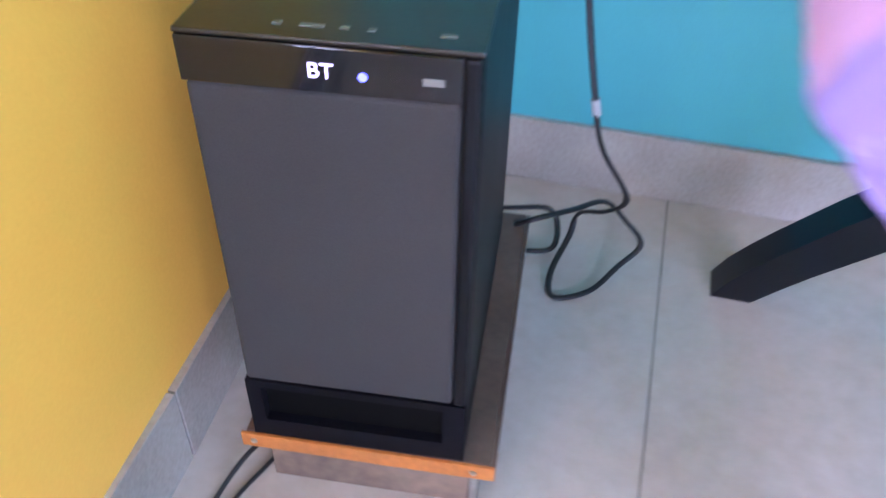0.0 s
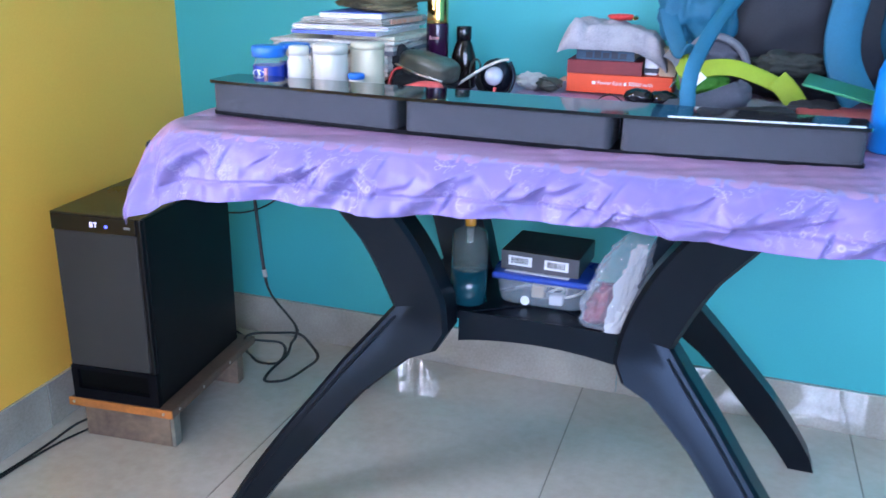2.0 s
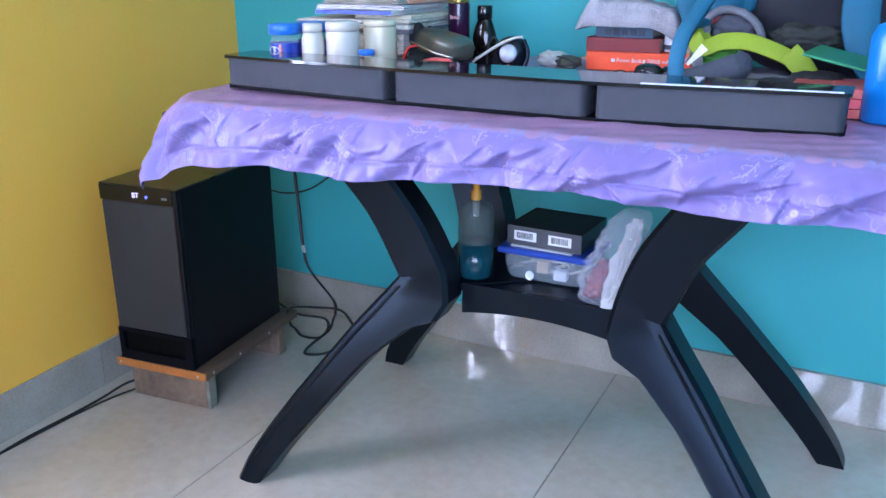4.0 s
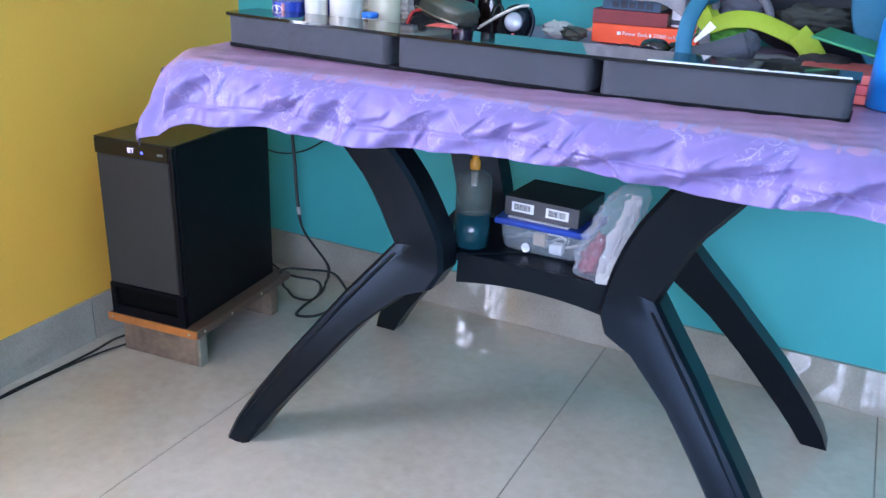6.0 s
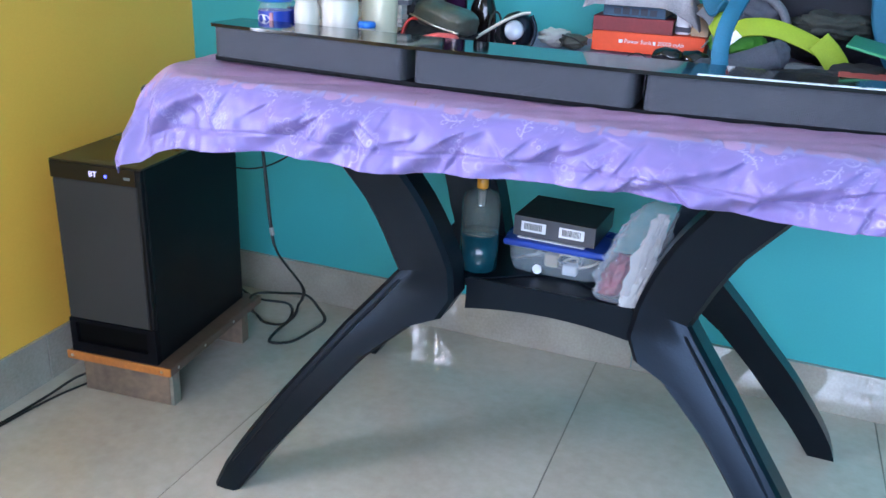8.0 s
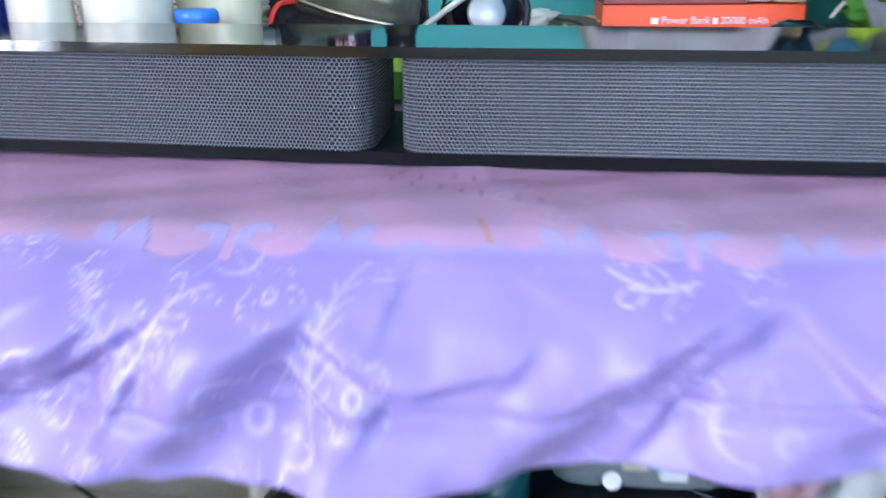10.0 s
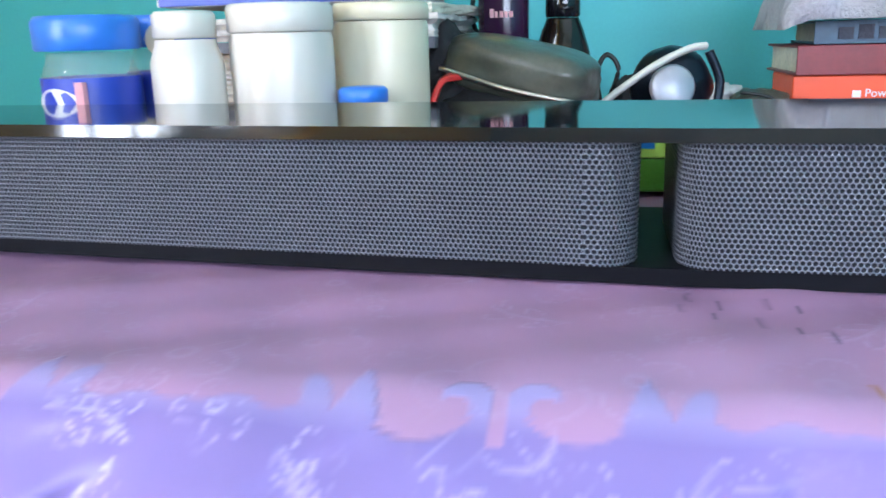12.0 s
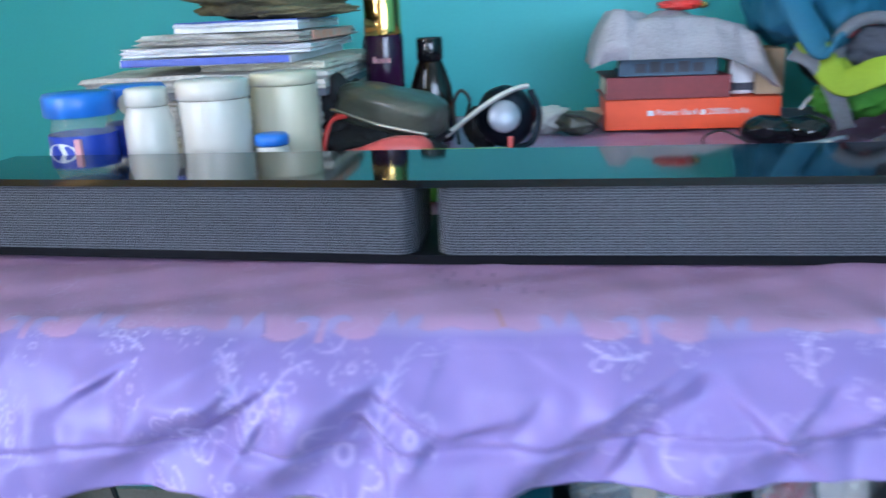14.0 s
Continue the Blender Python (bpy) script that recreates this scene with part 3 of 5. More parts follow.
def tablecloth():
    step = 0.0014
    nu = int((CX1 - CX0 + HANG_L + HANG_R) / step)
    u = np.linspace(CX0 - HANG_L, CX1 + HANG_R, nu)
    v = np.concatenate([np.arange(CY0 - HANG_F, CY0 + 0.095, step), np.linspace(CY0 + 0.096, CY1, 110)])
    nv = len(v)
    U, V = np.meshgrid(u, v)
    F = V.copy()
    V = np.where(V < CY0, CY0 - (CY0 - V) * (1 + 0.26 * np.clip((0.98 - U) / 0.48, 0, 1)), V)     # the hem hangs lower towards one end
    over_y = np.maximum(CY0 - V, 0)
    r = 0.042

    def bend(d):
        """How far out and down a length d past the edge comes."""
        ang = np.minimum(d / r, math.pi / 2)
        rest = np.maximum(d - r * math.pi / 2, 0)
        return r * np.sin(ang), r * (1 - np.cos(ang)) + rest
    # nearest place on the rounded edge of the tabletop, and the way out from it
    NX, NY = np.clip(U, CX0 + ROUND, CX1 - ROUND), np.maximum(V, CY0 + ROUND)
    vx, vy = U - NX, V - NY
    far = np.hypot(vx, vy)
    wx, wy = vx / np.maximum(far, 1e-9), vy / np.maximum(far, 1e-9)
    over = np.maximum(far - ROUND, 0)
    over = np.where(over > 0.150, 0.150 + 0.35 * (over - 0.150), over)
    out, drop = bend(over)
    reach = np.minimum(far, ROUND) + 0.9 * out + (0.20 + 0.30 * np.clip(-wx, 0, 1)) * np.maximum(drop - 0.01, 0)
    X, Y = NX + wx * reach, NY + wy * reach
    Z = 0.7425 + 0.010 * (np.clip(V, CY0, CY1) + 0.70) - drop

    rng = np.random.default_rng(4)

    def wave(su, sv, n, seed):
        g = np.random.default_rng(seed)
        out = np.zeros_like(U)
        for _ in range(n):
            a, b, p = g.normal(0, su), g.normal(0, sv), g.uniform(0, 6.28)
            out += np.sin(a * U + b * V + p)
        return out / math.sqrt(n)
    on_top = np.clip(1 - drop / 0.02, 0, 1)
    hang = np.clip(drop / 0.03, 0, 1)
    Z += on_top * (0.0012 * wave(45, 30, 9, 1) + 0.0008 * wave(25, 90, 7, 2)) - 0.001
    # gathers and slanting creases in the hanging part
    swell = 0.006 * wave(16, 14, 8, 3) + 0.0022 * wave(55, 45, 10, 5) + 0.0011 * wave(150, 130, 14, 15)
    for cx, cy, ang, ln, amp in ((0.52, -0.885, 0.45, 0.06, 0.010), (0.72, -0.880, 0.60, 0.05, 0.008), (0.80, -0.875, 0.75, 0.06, 0.009), (0.93, -0.885, 0.55, 0.07, 0.008),
                                 (1.05, -0.880, 0.35, 0.06, 0.007), (1.20, -0.885, 0.40, 0.09, 0.010), (1.33, -0.880, 0.30, 0.08, 0.011), (1.47, -0.880, 0.55, 0.06, 0.010), (1.58, -0.885, 0.9, 0.05, 0.011), (0.44, -0.88, 1.2, 0.05, 0.010)):
        a = (U - cx) * math.cos(ang) + (V - cy) * math.sin(ang)
        b = -(U - cx) * math.sin(ang) + (V - cy) * math.cos(ang)
        swell += 1.15 * amp * np.exp(-(a / (1.4 * ln)) ** 2) * np.tanh(b / 0.012) * np.exp(-np.abs(b) / 0.030) * 2
    crease = np.random.default_rng(21)
    for _ in range(90):
        cx, cy = crease.uniform(CX0 - 0.05, CX1 + 0.05), CY0 - crease.uniform(0.015, 0.085)
        ang, ln, amp = crease.choice((-1, 1), p=(0.3, 0.7)) * crease.uniform(0.2, 1.3), crease.uniform(0.010, 0.034), crease.uniform(0.001, 0.0045)
        a = (U - cx) * math.cos(ang) + (V - cy) * math.sin(ang)
        b = -(U - cx) * math.sin(ang) + (V - cy) * math.cos(ang)
        swell += 2.2 * amp * np.exp(-(a / ln) ** 2) * np.tanh(b / 0.0035) * np.exp(-np.abs(b) / 0.010)
    X += wx * hang * swell
    Y += wy * hang * swell
    # sewn hem
    hem = np.clip(1 - np.abs(F - (CY0 - HANG_F + 0.022)) / 0.0035, 0, 1)
    Y += hem * 0.003 * (wy < -0.9)
    Z += 0.005 * hang * wave(14, 3, 5, 8) * np.clip((over_y - 0.05) / 0.04, 0, 1)

    # woven motifs: flowers, sprays and a scrolled row near the edge
    M = np.zeros_like(U)

    def blot(x, y, f, reach):
        i0, i1 = np.searchsorted(u, (x - reach, x + reach))
        j0, j1 = np.searchsorted(v, (y - reach, y + reach))
        if i1 > i0 and j1 > j0:
            M[j0:j1, i0:i1] = np.maximum(M[j0:j1, i0:i1], f(U[j0:j1, i0:i1] - x, V[j0:j1, i0:i1] - y))

    def flower(size, turn):
        def f(a, b):
            rr, th = np.hypot(a, b) / size, np.arctan2(b, a) + turn
            edge = 0.60 + 0.34 * np.abs(np.cos(2.5 * th)) + 0.07 * np.sin(3 * th + turn * 5)
            petal = np.clip(1 - np.abs(rr - edge) / 0.065, 0, 1) * (0.55 + 0.45 * np.sin(2 * th + turn))
            vein = np.clip(1 - np.abs(np.sin(2.5 * th)) / 0.10, 0, 1) * (rr > 0.25) * (rr < edge)
            return np.maximum(np.maximum(petal, 0.7 * vein), np.clip(1 - np.abs(rr - 0.17) / 0.1, 0, 1))
        return f

    def spray(size, turn):
        """A bent twig with a few outlined leaves."""
        def f(a, b):
            p, q = (a * math.cos(turn) + b * math.sin(turn)) / size, (-a * math.sin(turn) + b * math.cos(turn)) / size
            q = q + 0.35 * p * p - 0.1
            out = np.clip(1.3 - np.abs(q) / 0.05, 0, 1) * (np.abs(p) < 0.85)
            for cx, sd, ln in ((-0.5, 1, 0.34), (-0.1, -1, 0.40), (0.35, 1, 0.36), (0.62, -1, 0.26)):
                aa = ((p - cx) * 0.75 + sd * (q - sd * 0.27) * 0.66) / ln
                bb = (-sd * (p - cx) * 0.66 + (q - sd * 0.27) * 0.75) / (ln * 0.42)
                out = np.maximum(out, np.clip(1.2 - np.abs(np.hypot(aa, bb) - 0.85) / 0.14, 0, 1))
            return out
        return f

    k = 0
    for y in np.arange(CY0 - 0.076, CY1, 0.075):
        for x in np.arange(CX0 - 0.1, CX1 + 0.1, 0.088):
            xx, yy = x + (0.05 if k % 2 else 0) + rng.uniform(-0.015, 0.015), y + rng.uniform(-0.010, 0.010)
            blot(xx, yy, flower(0.017 + 0.008 * rng.random(), rng.uniform(0, 6)), 0.028)
            blot(xx + 0.036, yy + 0.012, flower(0.014 + 0.004 * rng.random(), rng.uniform(0, 6)), 0.022)
            blot(xx - 0.030, yy + 0.024, flower(0.011, rng.uniform(0, 6)), 0.015)
            blot(xx - 0.012, yy - 0.032, spray(0.018, rng.uniform(0, 6)), 0.022)
            blot(xx + 0.022, yy - 0.026, flower(0.012, rng.uniform(0, 6)), 0.015)
        k += 1
    # tall feathered leaves in pairs under the scrolls
    def feather(lean):
        def f(a, b):
            q = a - lean * (0.010 + 7.0 * (b + 0.030) ** 2)
            on = (b > -0.034) & (b < 0.022)
            out = np.clip(1.4 - np.abs(q) / 0.0013, 0, 1) * on
            for k in range(6):
                b0 = -0.030 + 0.008 * k
                for sd in (-1, 1):
                    r = np.abs(b - b0 - 0.9 * np.abs(q) - 30 * q * q)
                    out = np.maximum(out, np.clip(1.3 - r / 0.0013, 0, 1) * (q * sd > 0) * (np.abs(q) < 0.009 - 0.0008 * k))
            return 0.55 * out
        return f

    # extra flowers stand in for the light that brightens the weave here
    for _ in range(34):
        blot(rng.uniform(0.50, 0.745), CY0 - rng.uniform(0.008, 0.085), flower(rng.uniform(0.008, 0.016), rng.uniform(0, 6)), 0.020)
    P = 0.165
    for n in (0,):
        for sd in (-1, 1):
            blot(0.785 + n * P + sd * 0.022, -0.862, feather(sd), 0.042)
    # the satin border with its scrolled upper edge
    a = np.abs((U - 0.785 + P / 2) % P - P / 2)
    h = V + 0.828
    edge = np.where(a < 0.0022, -0.011, np.minimum(-0.010 + 0.007 * ((a - 0.020) / 0.014) ** 2, -0.002 + 0.0015 * np.sin(a * 300)))
    B = np.clip((edge - h) / 0.0012 + 0.5, 0, 1)
    ring = np.clip((0.0066 - np.hypot(a - 0.0085, h - 0.004)) / 0.001 + 0.5, 0, 1) * np.clip((np.hypot(a - 0.0112, h - 0.0005) - 0.0040) / 0.001 + 0.5, 0, 1)
    stem = np.clip((0.0020 - np.abs(a - 0.0042)) / 0.001 + 0.5, 0, 1) * (h < 0.004) * (h > -0.012)
    tip = np.clip((0.0062 * (0.016 - h) / 0.020 - np.abs(a - 0.036)) / 0.001 + 0.5, 0, 1) * (h > -0.006) * (h < 0.016)
    leaf = np.clip((1 - np.hypot((a - 0.047 - 0.3 * h) / 0.004, h / 0.011)) * 3 + 0.5, 0, 1)
    B = np.maximum(np.maximum(B, np.maximum(ring, stem)), np.maximum(tip, leaf))
    B = np.clip(B, 0, 1)
    # satin sheen painted in: the border is lighter where it lies on top
    top_sheen = 0.30 * B * np.clip((h + 0.008) / 0.008, 0, 1)
    M *= (0.20 + 0.42 * B) * np.clip(0.75 + 0.5 * wave(30, 30, 6, 12), 0.05, 1)
    M = np.maximum(M, top_sheen)
    co = np.stack([X, Y, Z], -1).reshape(-1, 3)
    idx = np.arange(nu * nv).reshape(nv, nu)
    quads = np.stack([idx[:-1, :-1], idx[:-1, 1:], idx[1:, 1:], idx[1:, :-1]], -1).reshape(-1, 4)
    me = bpy.data.meshes.new("tablecloth")
    me.vertices.add(len(co))
    me.vertices.foreach_set("co", co.ravel())
    me.loops.add(quads.size)
    me.loops.foreach_set("vertex_index", quads.ravel())
    me.polygons.add(len(quads))
    me.polygons.foreach_set("loop_start", np.arange(0, quads.size, 4))
    me.update(calc_edges=True)
    me.attributes.new("motif", "FLOAT", "POINT").data.foreach_set("value", M.ravel())
    # pen strokes and a brown streak on the cloth
    ink, rust = np.zeros_like(U), np.zeros_like(U)
    pen_rng = np.random.default_rng(31)
    for px, py in [(0.832 + 0.011 * i, -0.752 - 0.0062 * i) for i in range(7)] + [(0.836 + 0.012 * i, -0.745 - 0.002 * i) for i in range(4)]:
        ax, ay = px + pen_rng.uniform(-0.003, 0.003), py + pen_rng.uniform(-0.004, 0.004)
        bend_x, tall = pen_rng.uniform(-0.004, 0.004), pen_rng.uniform(0.006, 0.013)
        q = (V - ay) / tall
        ink = np.maximum(ink, np.clip(1.2 - np.abs(U - ax - bend_x * q * q) / 0.0009, 0, 1) * (np.abs(q) < 0.5))
    q = (V + 0.818) / 0.016
    rust = np.clip(1.2 - np.abs(U - 0.8775 + 0.004 * q) / 0.0014, 0, 1) * (np.abs(q) < 0.6)
    me.attributes.new("ink", "FLOAT", "POINT").data.foreach_set("value", ink.ravel())
    me.attributes.new("rust", "FLOAT", "POINT").data.foreach_set("value", rust.ravel())
    me.attributes.new("border", "FLOAT", "POINT").data.foreach_set("value", B.ravel())
    me.shade_smooth()
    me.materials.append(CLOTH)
    ob = new("tablecloth", me)
    sol = ob.modifiers.new("thickness", "SOLIDIFY")
    sol.thickness, sol.offset = 0.0012, -1
    return tagged(ob, "creased lavender satin tablecloth with a woven floral pattern", "tablecloth")


tablecloth()


# ---- the soundbar ----
bar = thing("soundbar", "long black soundbar in three grilled sections under a glossy top", "soundbar", pose(0.973, -0.713, table_z(-0.70), 0, 0.25, 0))
BAR_F = [(-0.478, 0.004), (-0.139, -0.021), (0.175, -0.024), (0.476, 0.016)]     # bends of the front line
BAR_H = 0.0535


def bar_front(x):
    for (a, ya), (b, yb) in zip(BAR_F, BAR_F[1:]):
        if x <= b:
            return ya + (yb - ya) * (x - a) / (b - a)
    return BAR_F[-1][1]


def bar_plan(x0, x1, grow, depth, r=0.012):
    """Outline of a stretch of the bar, with rounded front corners."""
    pts = []
    for k in range(5):
        a = math.pi / 2 * k / 4
        pts.append((x0 + r - r * math.cos(a), bar_front(x0) - grow + r - r * math.sin(a)))
    n = 14
    for k in range(1, n):
        x = x0 + r + (x1 - x0 - 2 * r) * k / n
        pts.append((x, bar_front(x) - grow))
    for k in range(5):
        a = math.pi / 2 * k / 4
        pts.append((x1 - r + r * math.sin(a), bar_front(x1) - grow + r - r * math.cos(a)))
    pts += [(x1, depth), (x0, depth)]
    return pts


def plan_solid(pts, z0, z1, bevel=0.0):
    b = bmesh.new()
    lo, hi = [b.verts.new((x, y, z0)) for x, y in pts], [b.verts.new((x, y, z1)) for x, y in pts]
    k = len(pts)
    b.faces.new(lo[::-1])
    f = b.faces.new(hi)
    for i in range(k):
        b.faces.new((lo[i], lo[(i + 1) % k], hi[(i + 1) % k], hi[i]))
    bmesh.ops.recalc_face_normals(b, faces=b.faces[:])
    if bevel:
        bmesh.ops.bevel(b, geom=list(f.edges), offset=bevel, segments=2, profile=0.5, affect="EDGES")
    return b


part("base", plan_solid(bar_plan(-0.478, 0.476, -0.001, 0.085, 0.01), -0.001, 0.005), BAR_BASE, bar)
part("top_plate", plan_solid(bar_plan(-0.480, 0.478, 0.004, 0.088, 0.01), 0.0487, BAR_H), GLOSS_BLACK, bar, "glossy black top plate")
for x0, x1 in ((-0.476, -0.151), (-0.138, 0.160), (0.172, 0.474)):
    part("grille_section", plan_solid(bar_plan(x0, x1, 0.0, 0.055, 0.013), 0.0052, 0.0485), BAR_GRILLE, bar, "dark grey perforated steel grille", True).data.set_sharp_from_angle(angle=radians(40))
part("back_cover", box(0.16, 0.474, 0.056, 0.084, 0.0052, 0.0485, 0.002), BAR_BASE, bar)
part("back_cover", box(-0.474, -0.165, 0.056, 0.084, 0.0052, 0.0485, 0.002), BAR_BASE, bar)
part("back_cover", box(-0.13, 0.155, 0.056, 0.084, 0.0052, 0.0485, 0.002), BAR_BASE, bar)
# white marked strip along the front edge of the top
strip = strap([(0.230, bar_front(0.230) + 0.001, BAR_H + 0.0004), (0.35, bar_front(0.35) + 0.001, BAR_H + 0.0004), (0.468, bar_front(0.468) + 0.001, BAR_H + 0.0004)], 0.009, 0.0012, (0, 1, 0), 4)
st = part("light_strip", strip, WHITE_LABEL, bar, "white strip on the top edge")
for x in (0.34, 0.375, 0.41):
    part("strip_mark", box(x, x + 0.006, bar_front(x) - 0.001, bar_front(x) + 0.001, BAR_H + 0.001, BAR_H + 0.0016), MARK, st)


# ---- the subwoofer on its stand ----
SUBM = pose(0.055, -0.632, 0.1055, 0, 0, 6.0)
sub = thing("subwoofer", "black tower subwoofer with cloth grille and lit display", "subwoofer", SUBM)
W, D, HH = 0.197, 0.350, 0.405
part("cabinet", box(0, W, 0.012, D, 0, HH - 0.004, 0.003), SUB_BLACK, sub)
part("top_panel", box(-0.001, W + 0.001, 0.002, D + 0.001, HH - 0.004, HH, 0.0015), SATIN_TOP, sub)
part("display_band", box(0.0005, W - 0.012, 0.0, 0.012, HH - 0.036, HH - 0.004, 0.001), GLOSS_BLACK, sub)
part("front_corner_strip", box(W - 0.0118, W - 0.0005, 0.0, 0.012, 0.075, HH - 0.004, 0.003), SUB_BLACK, sub)
part("grille_cloth", box(0.002, W - 0.0125, 0.001, 0.012, 0.075, HH - 0.0365, 0.004, 3), SUB_CLOTH, sub, "charcoal speaker cloth")
port = bmesh.new()
for x0, x1, z0, z1 in ((0.0005, 0.014, 0.0, 0.0748), (W - 0.020, W - 0.0005, 0.0, 0.0748), (0.014, W - 0.020, 0.0, 0.022), (0.014, W - 0.020, 0.066, 0.0748)):
    box(x0, x1, 0.0, 0.0118, z0, z1, bm=port)
part("port_frame", port, BAR_BASE, sub)
# near-black panel in place of the shade inside the slot
part("port", box(0.0145, W - 0.0205, 0.0095, 0.0116, 0.0225, 0.0655), PORT_SHADE, sub, "slot port closed by a near-black panel for its inner shade")
text_part("display_text", "BT", 0.015, pose(0.086, -0.0006, HH - 0.028, 90, 0, 0), SUB_LIT, sub)
part("display_light", lathe([(0, 0), (0.003, 0), (0.003, 0.0006), (0, 0.0006)], 0, 0, 0, 16), SUB_BLUE, sub).matrix_local = pose(0.122, -0.0002, HH - 0.022, 90, 0, 0)
part("emblem", box(0.160, 0.174, -0.0006, 0.0004, HH - 0.024, HH - 0.019, 0), MARK, sub)
for x, w in ((0.060, 0.006), (0.078, 0.016), (0.104, 0.006), (0.122, 0.005), (0.168, 0.010)):
    part("touch_mark", box(x, x + w, 0.018, 0.023, HH, HH + 0.0004), MARK, sub)

stand = thing("wooden_stand", "low wooden stand of stained planks with an orange-edged board", "stand", pose(0.042, -0.636, 0, 0, 0, 5.5))
BW, BD = 0.240, 0.380
part("board", box(0.004, BW - 0.004, 0.004, BD, 0.087, 0.105, 0.001), BOARD_TOP, stand)
part("front_edge", box(0, BW, 0, 0.0038, 0.0865, 0.1045, 0.0008), BOARD_EDGE, stand, "orange lacquered edge")
part("side_edge", box(BW - 0.0038, BW, 0.004, BD, 0.0865, 0.1045, 0.0008), BOARD_TOP, stand)
part("front_plank", box(0.012, BW - 0.026, 0.030, 0.052, 0, 0.0865, 0.002), PLANK, stand, "dark stained rough plank")
part("plank_end", box(BW - 0.0258, BW - 0.017, 0.030, 0.056, 0, 0.0865, 0.002), PLANK_END, stand, "pale sawn plank end")
part("back_plank", box(0.012, BW - 0.02, BD - 0.06, BD - 0.03, 0, 0.0865, 0.002), PLANK, stand)
for x, y, front in ((0.012, 0, 1), (BW - 0.02, 0, 1), (0, 0.03, 0), (0, 0.13, 0), (0, 0.25, 0)):
    nail = lathe([(0.0034, 0), (0.0030, 0.0010), (0, 0.0012)], 0, 0, 0, 12)
    o = part("nail", nail, STEEL, stand)
    o.matrix_local = pose(x, 0.0002, 0.0955, 90, 0, 0) if front else pose(BW - 0.0002, y, 0.0955, 0, 90, 0)


# ---- things on the table ----
def at(name, label, category, x, y, z, group=""):
    return thing(name, label, category, pose(x, y, z), group)


def wpart(name, bm, material, parent, label="", smooth=False):
    """A part whose mesh is given in the place's own metres."""
    for v in bm.verts:
        v.co -= parent.matrix_basis.translation
    return part(name, bm, material, parent, label, smooth)


def jar(x, y, label, r=0.0257, h=0.098, sticker=True):
    z = table_z(y) + 0.001
    t = thing("plastic_jar", label, "jar", pose(x, y, z, 0, 0, -6), "jars with blue lids")
    part("body", lathe([(0, 0), (r - 0.004, 0), (r, 0.004), (r, 0.066), (r - 0.003, 0.074), (r - 0.004, 0.079)]), CLEAR, t, "clear plastic body", True)
    part("contents", lump(0, 0, 0.030, r - 0.005, r - 0.005, 0.028, 0.25, 4, 3), GREY_STUFF, t, "assorted grey bits")
    part("lid", lathe([(r + 0.001, 0.080), (r + 0.002, 0.081), (r + 0.002, 0.095), (r, h), (0, h)]), BLUE_LID, t, "ribbed blue screw lid", True)
    lab = part("label", lathe([(r + 0.0006, 0.004), (r + 0.0006, 0.066)], seg=48), NAVY_LABEL, t, "navy printed label", True)
    if sticker:
        b = bmesh.new()
        ring = []
        for k in range(28):
            a = 2 * math.pi * k / 28
            px, pz = 0.017 * math.cos(a) - 0.003, 0.048 + 0.013 * math.sin(a)
            ring.append(b.verts.new((px, -math.sqrt((r + 0.0014) ** 2 - px * px), pz)))
        b.faces.new(ring)
        part("white_oval", b, WHITE_LABEL, lab)
        part("printed_mark", box(-0.015, 0.006, -0.0292, -0.0262, 0.046, 0.051, 0.001), NAVY_LABEL, lab)
        part("pink_patch", box(0.010, 0.015, -0.0270, -0.0235, 0.050, 0.064), PINK_LABEL, lab)
    return t


jar(0.532, -0.590, "small clear jar with blue lid and navy printed label")
j2 = jar(0.551, -0.535, "blue-lidded jar with a navy label and tape on it", 0.0257, 0.098, False)
part("tape", lathe([(0, 0), (0.009, 0), (0.009, 0.002), (0, 0.002)], seg=20), CREAM_PLASTIC, j2, "round cream tape").matrix_local = pose(0.012, -0.0262, 0.084, 90, 0, 0)


def pill_bottle(x, y, r, h, lid_h, neck, body, lid, label):
    z = table_z(y) + 0.001
    t = at("pill_bottle", label, "bottle", x, y, z, "plastic medicine bottles")
    sh = h - lid_h
    if neck:
        prof = [(0, 0), (r - 0.002, 0), (r, 0.003), (r, sh - 0.012), (r - 0.002, sh - 0.006), (r * 0.84, sh - 0.003), (r * 0.82, sh)]
        lr = r * 0.86
    else:
        prof = [(0, 0), (r - 0.002, 0), (r, 0.003), (r, sh - 0.004), (r - 0.001, sh)]
        lr = r + 0.0005
    part("body", lathe(prof, seg=48), body, t, "", True)
    part("screw_cap", lathe([(lr - 0.001, sh + 0.0006), (lr, sh + 0.0015), (lr, h - 0.002), (lr - 0.002, h), (0, h)], seg=48), lid, t, "", True)
    return t


pill_bottle(0.583, -0.577, 0.0198, 0.099, 0.015, True, WHITE_PLASTIC, WHITE_PLASTIC, "small white plastic pill bottle with a screw cap")
pill_bottle(0.629, -0.552, 0.0293, 0.102, 0.016, False, WHITE_PLASTIC, WHITE_PLASTIC, "large white plastic tub with a white lid")
pill_bottle(0.674, -0.500, 0.0293, 0.102, 0.011, False, CREAM_PLASTIC, CREAM_PLASTIC, "cream plastic tub behind the white one")
pill_bottle(0.674, -0.547, 0.0140, 0.055, 0.010, False, WHITE_PLASTIC, BLUE_LID, "small white pot with a blue cap")


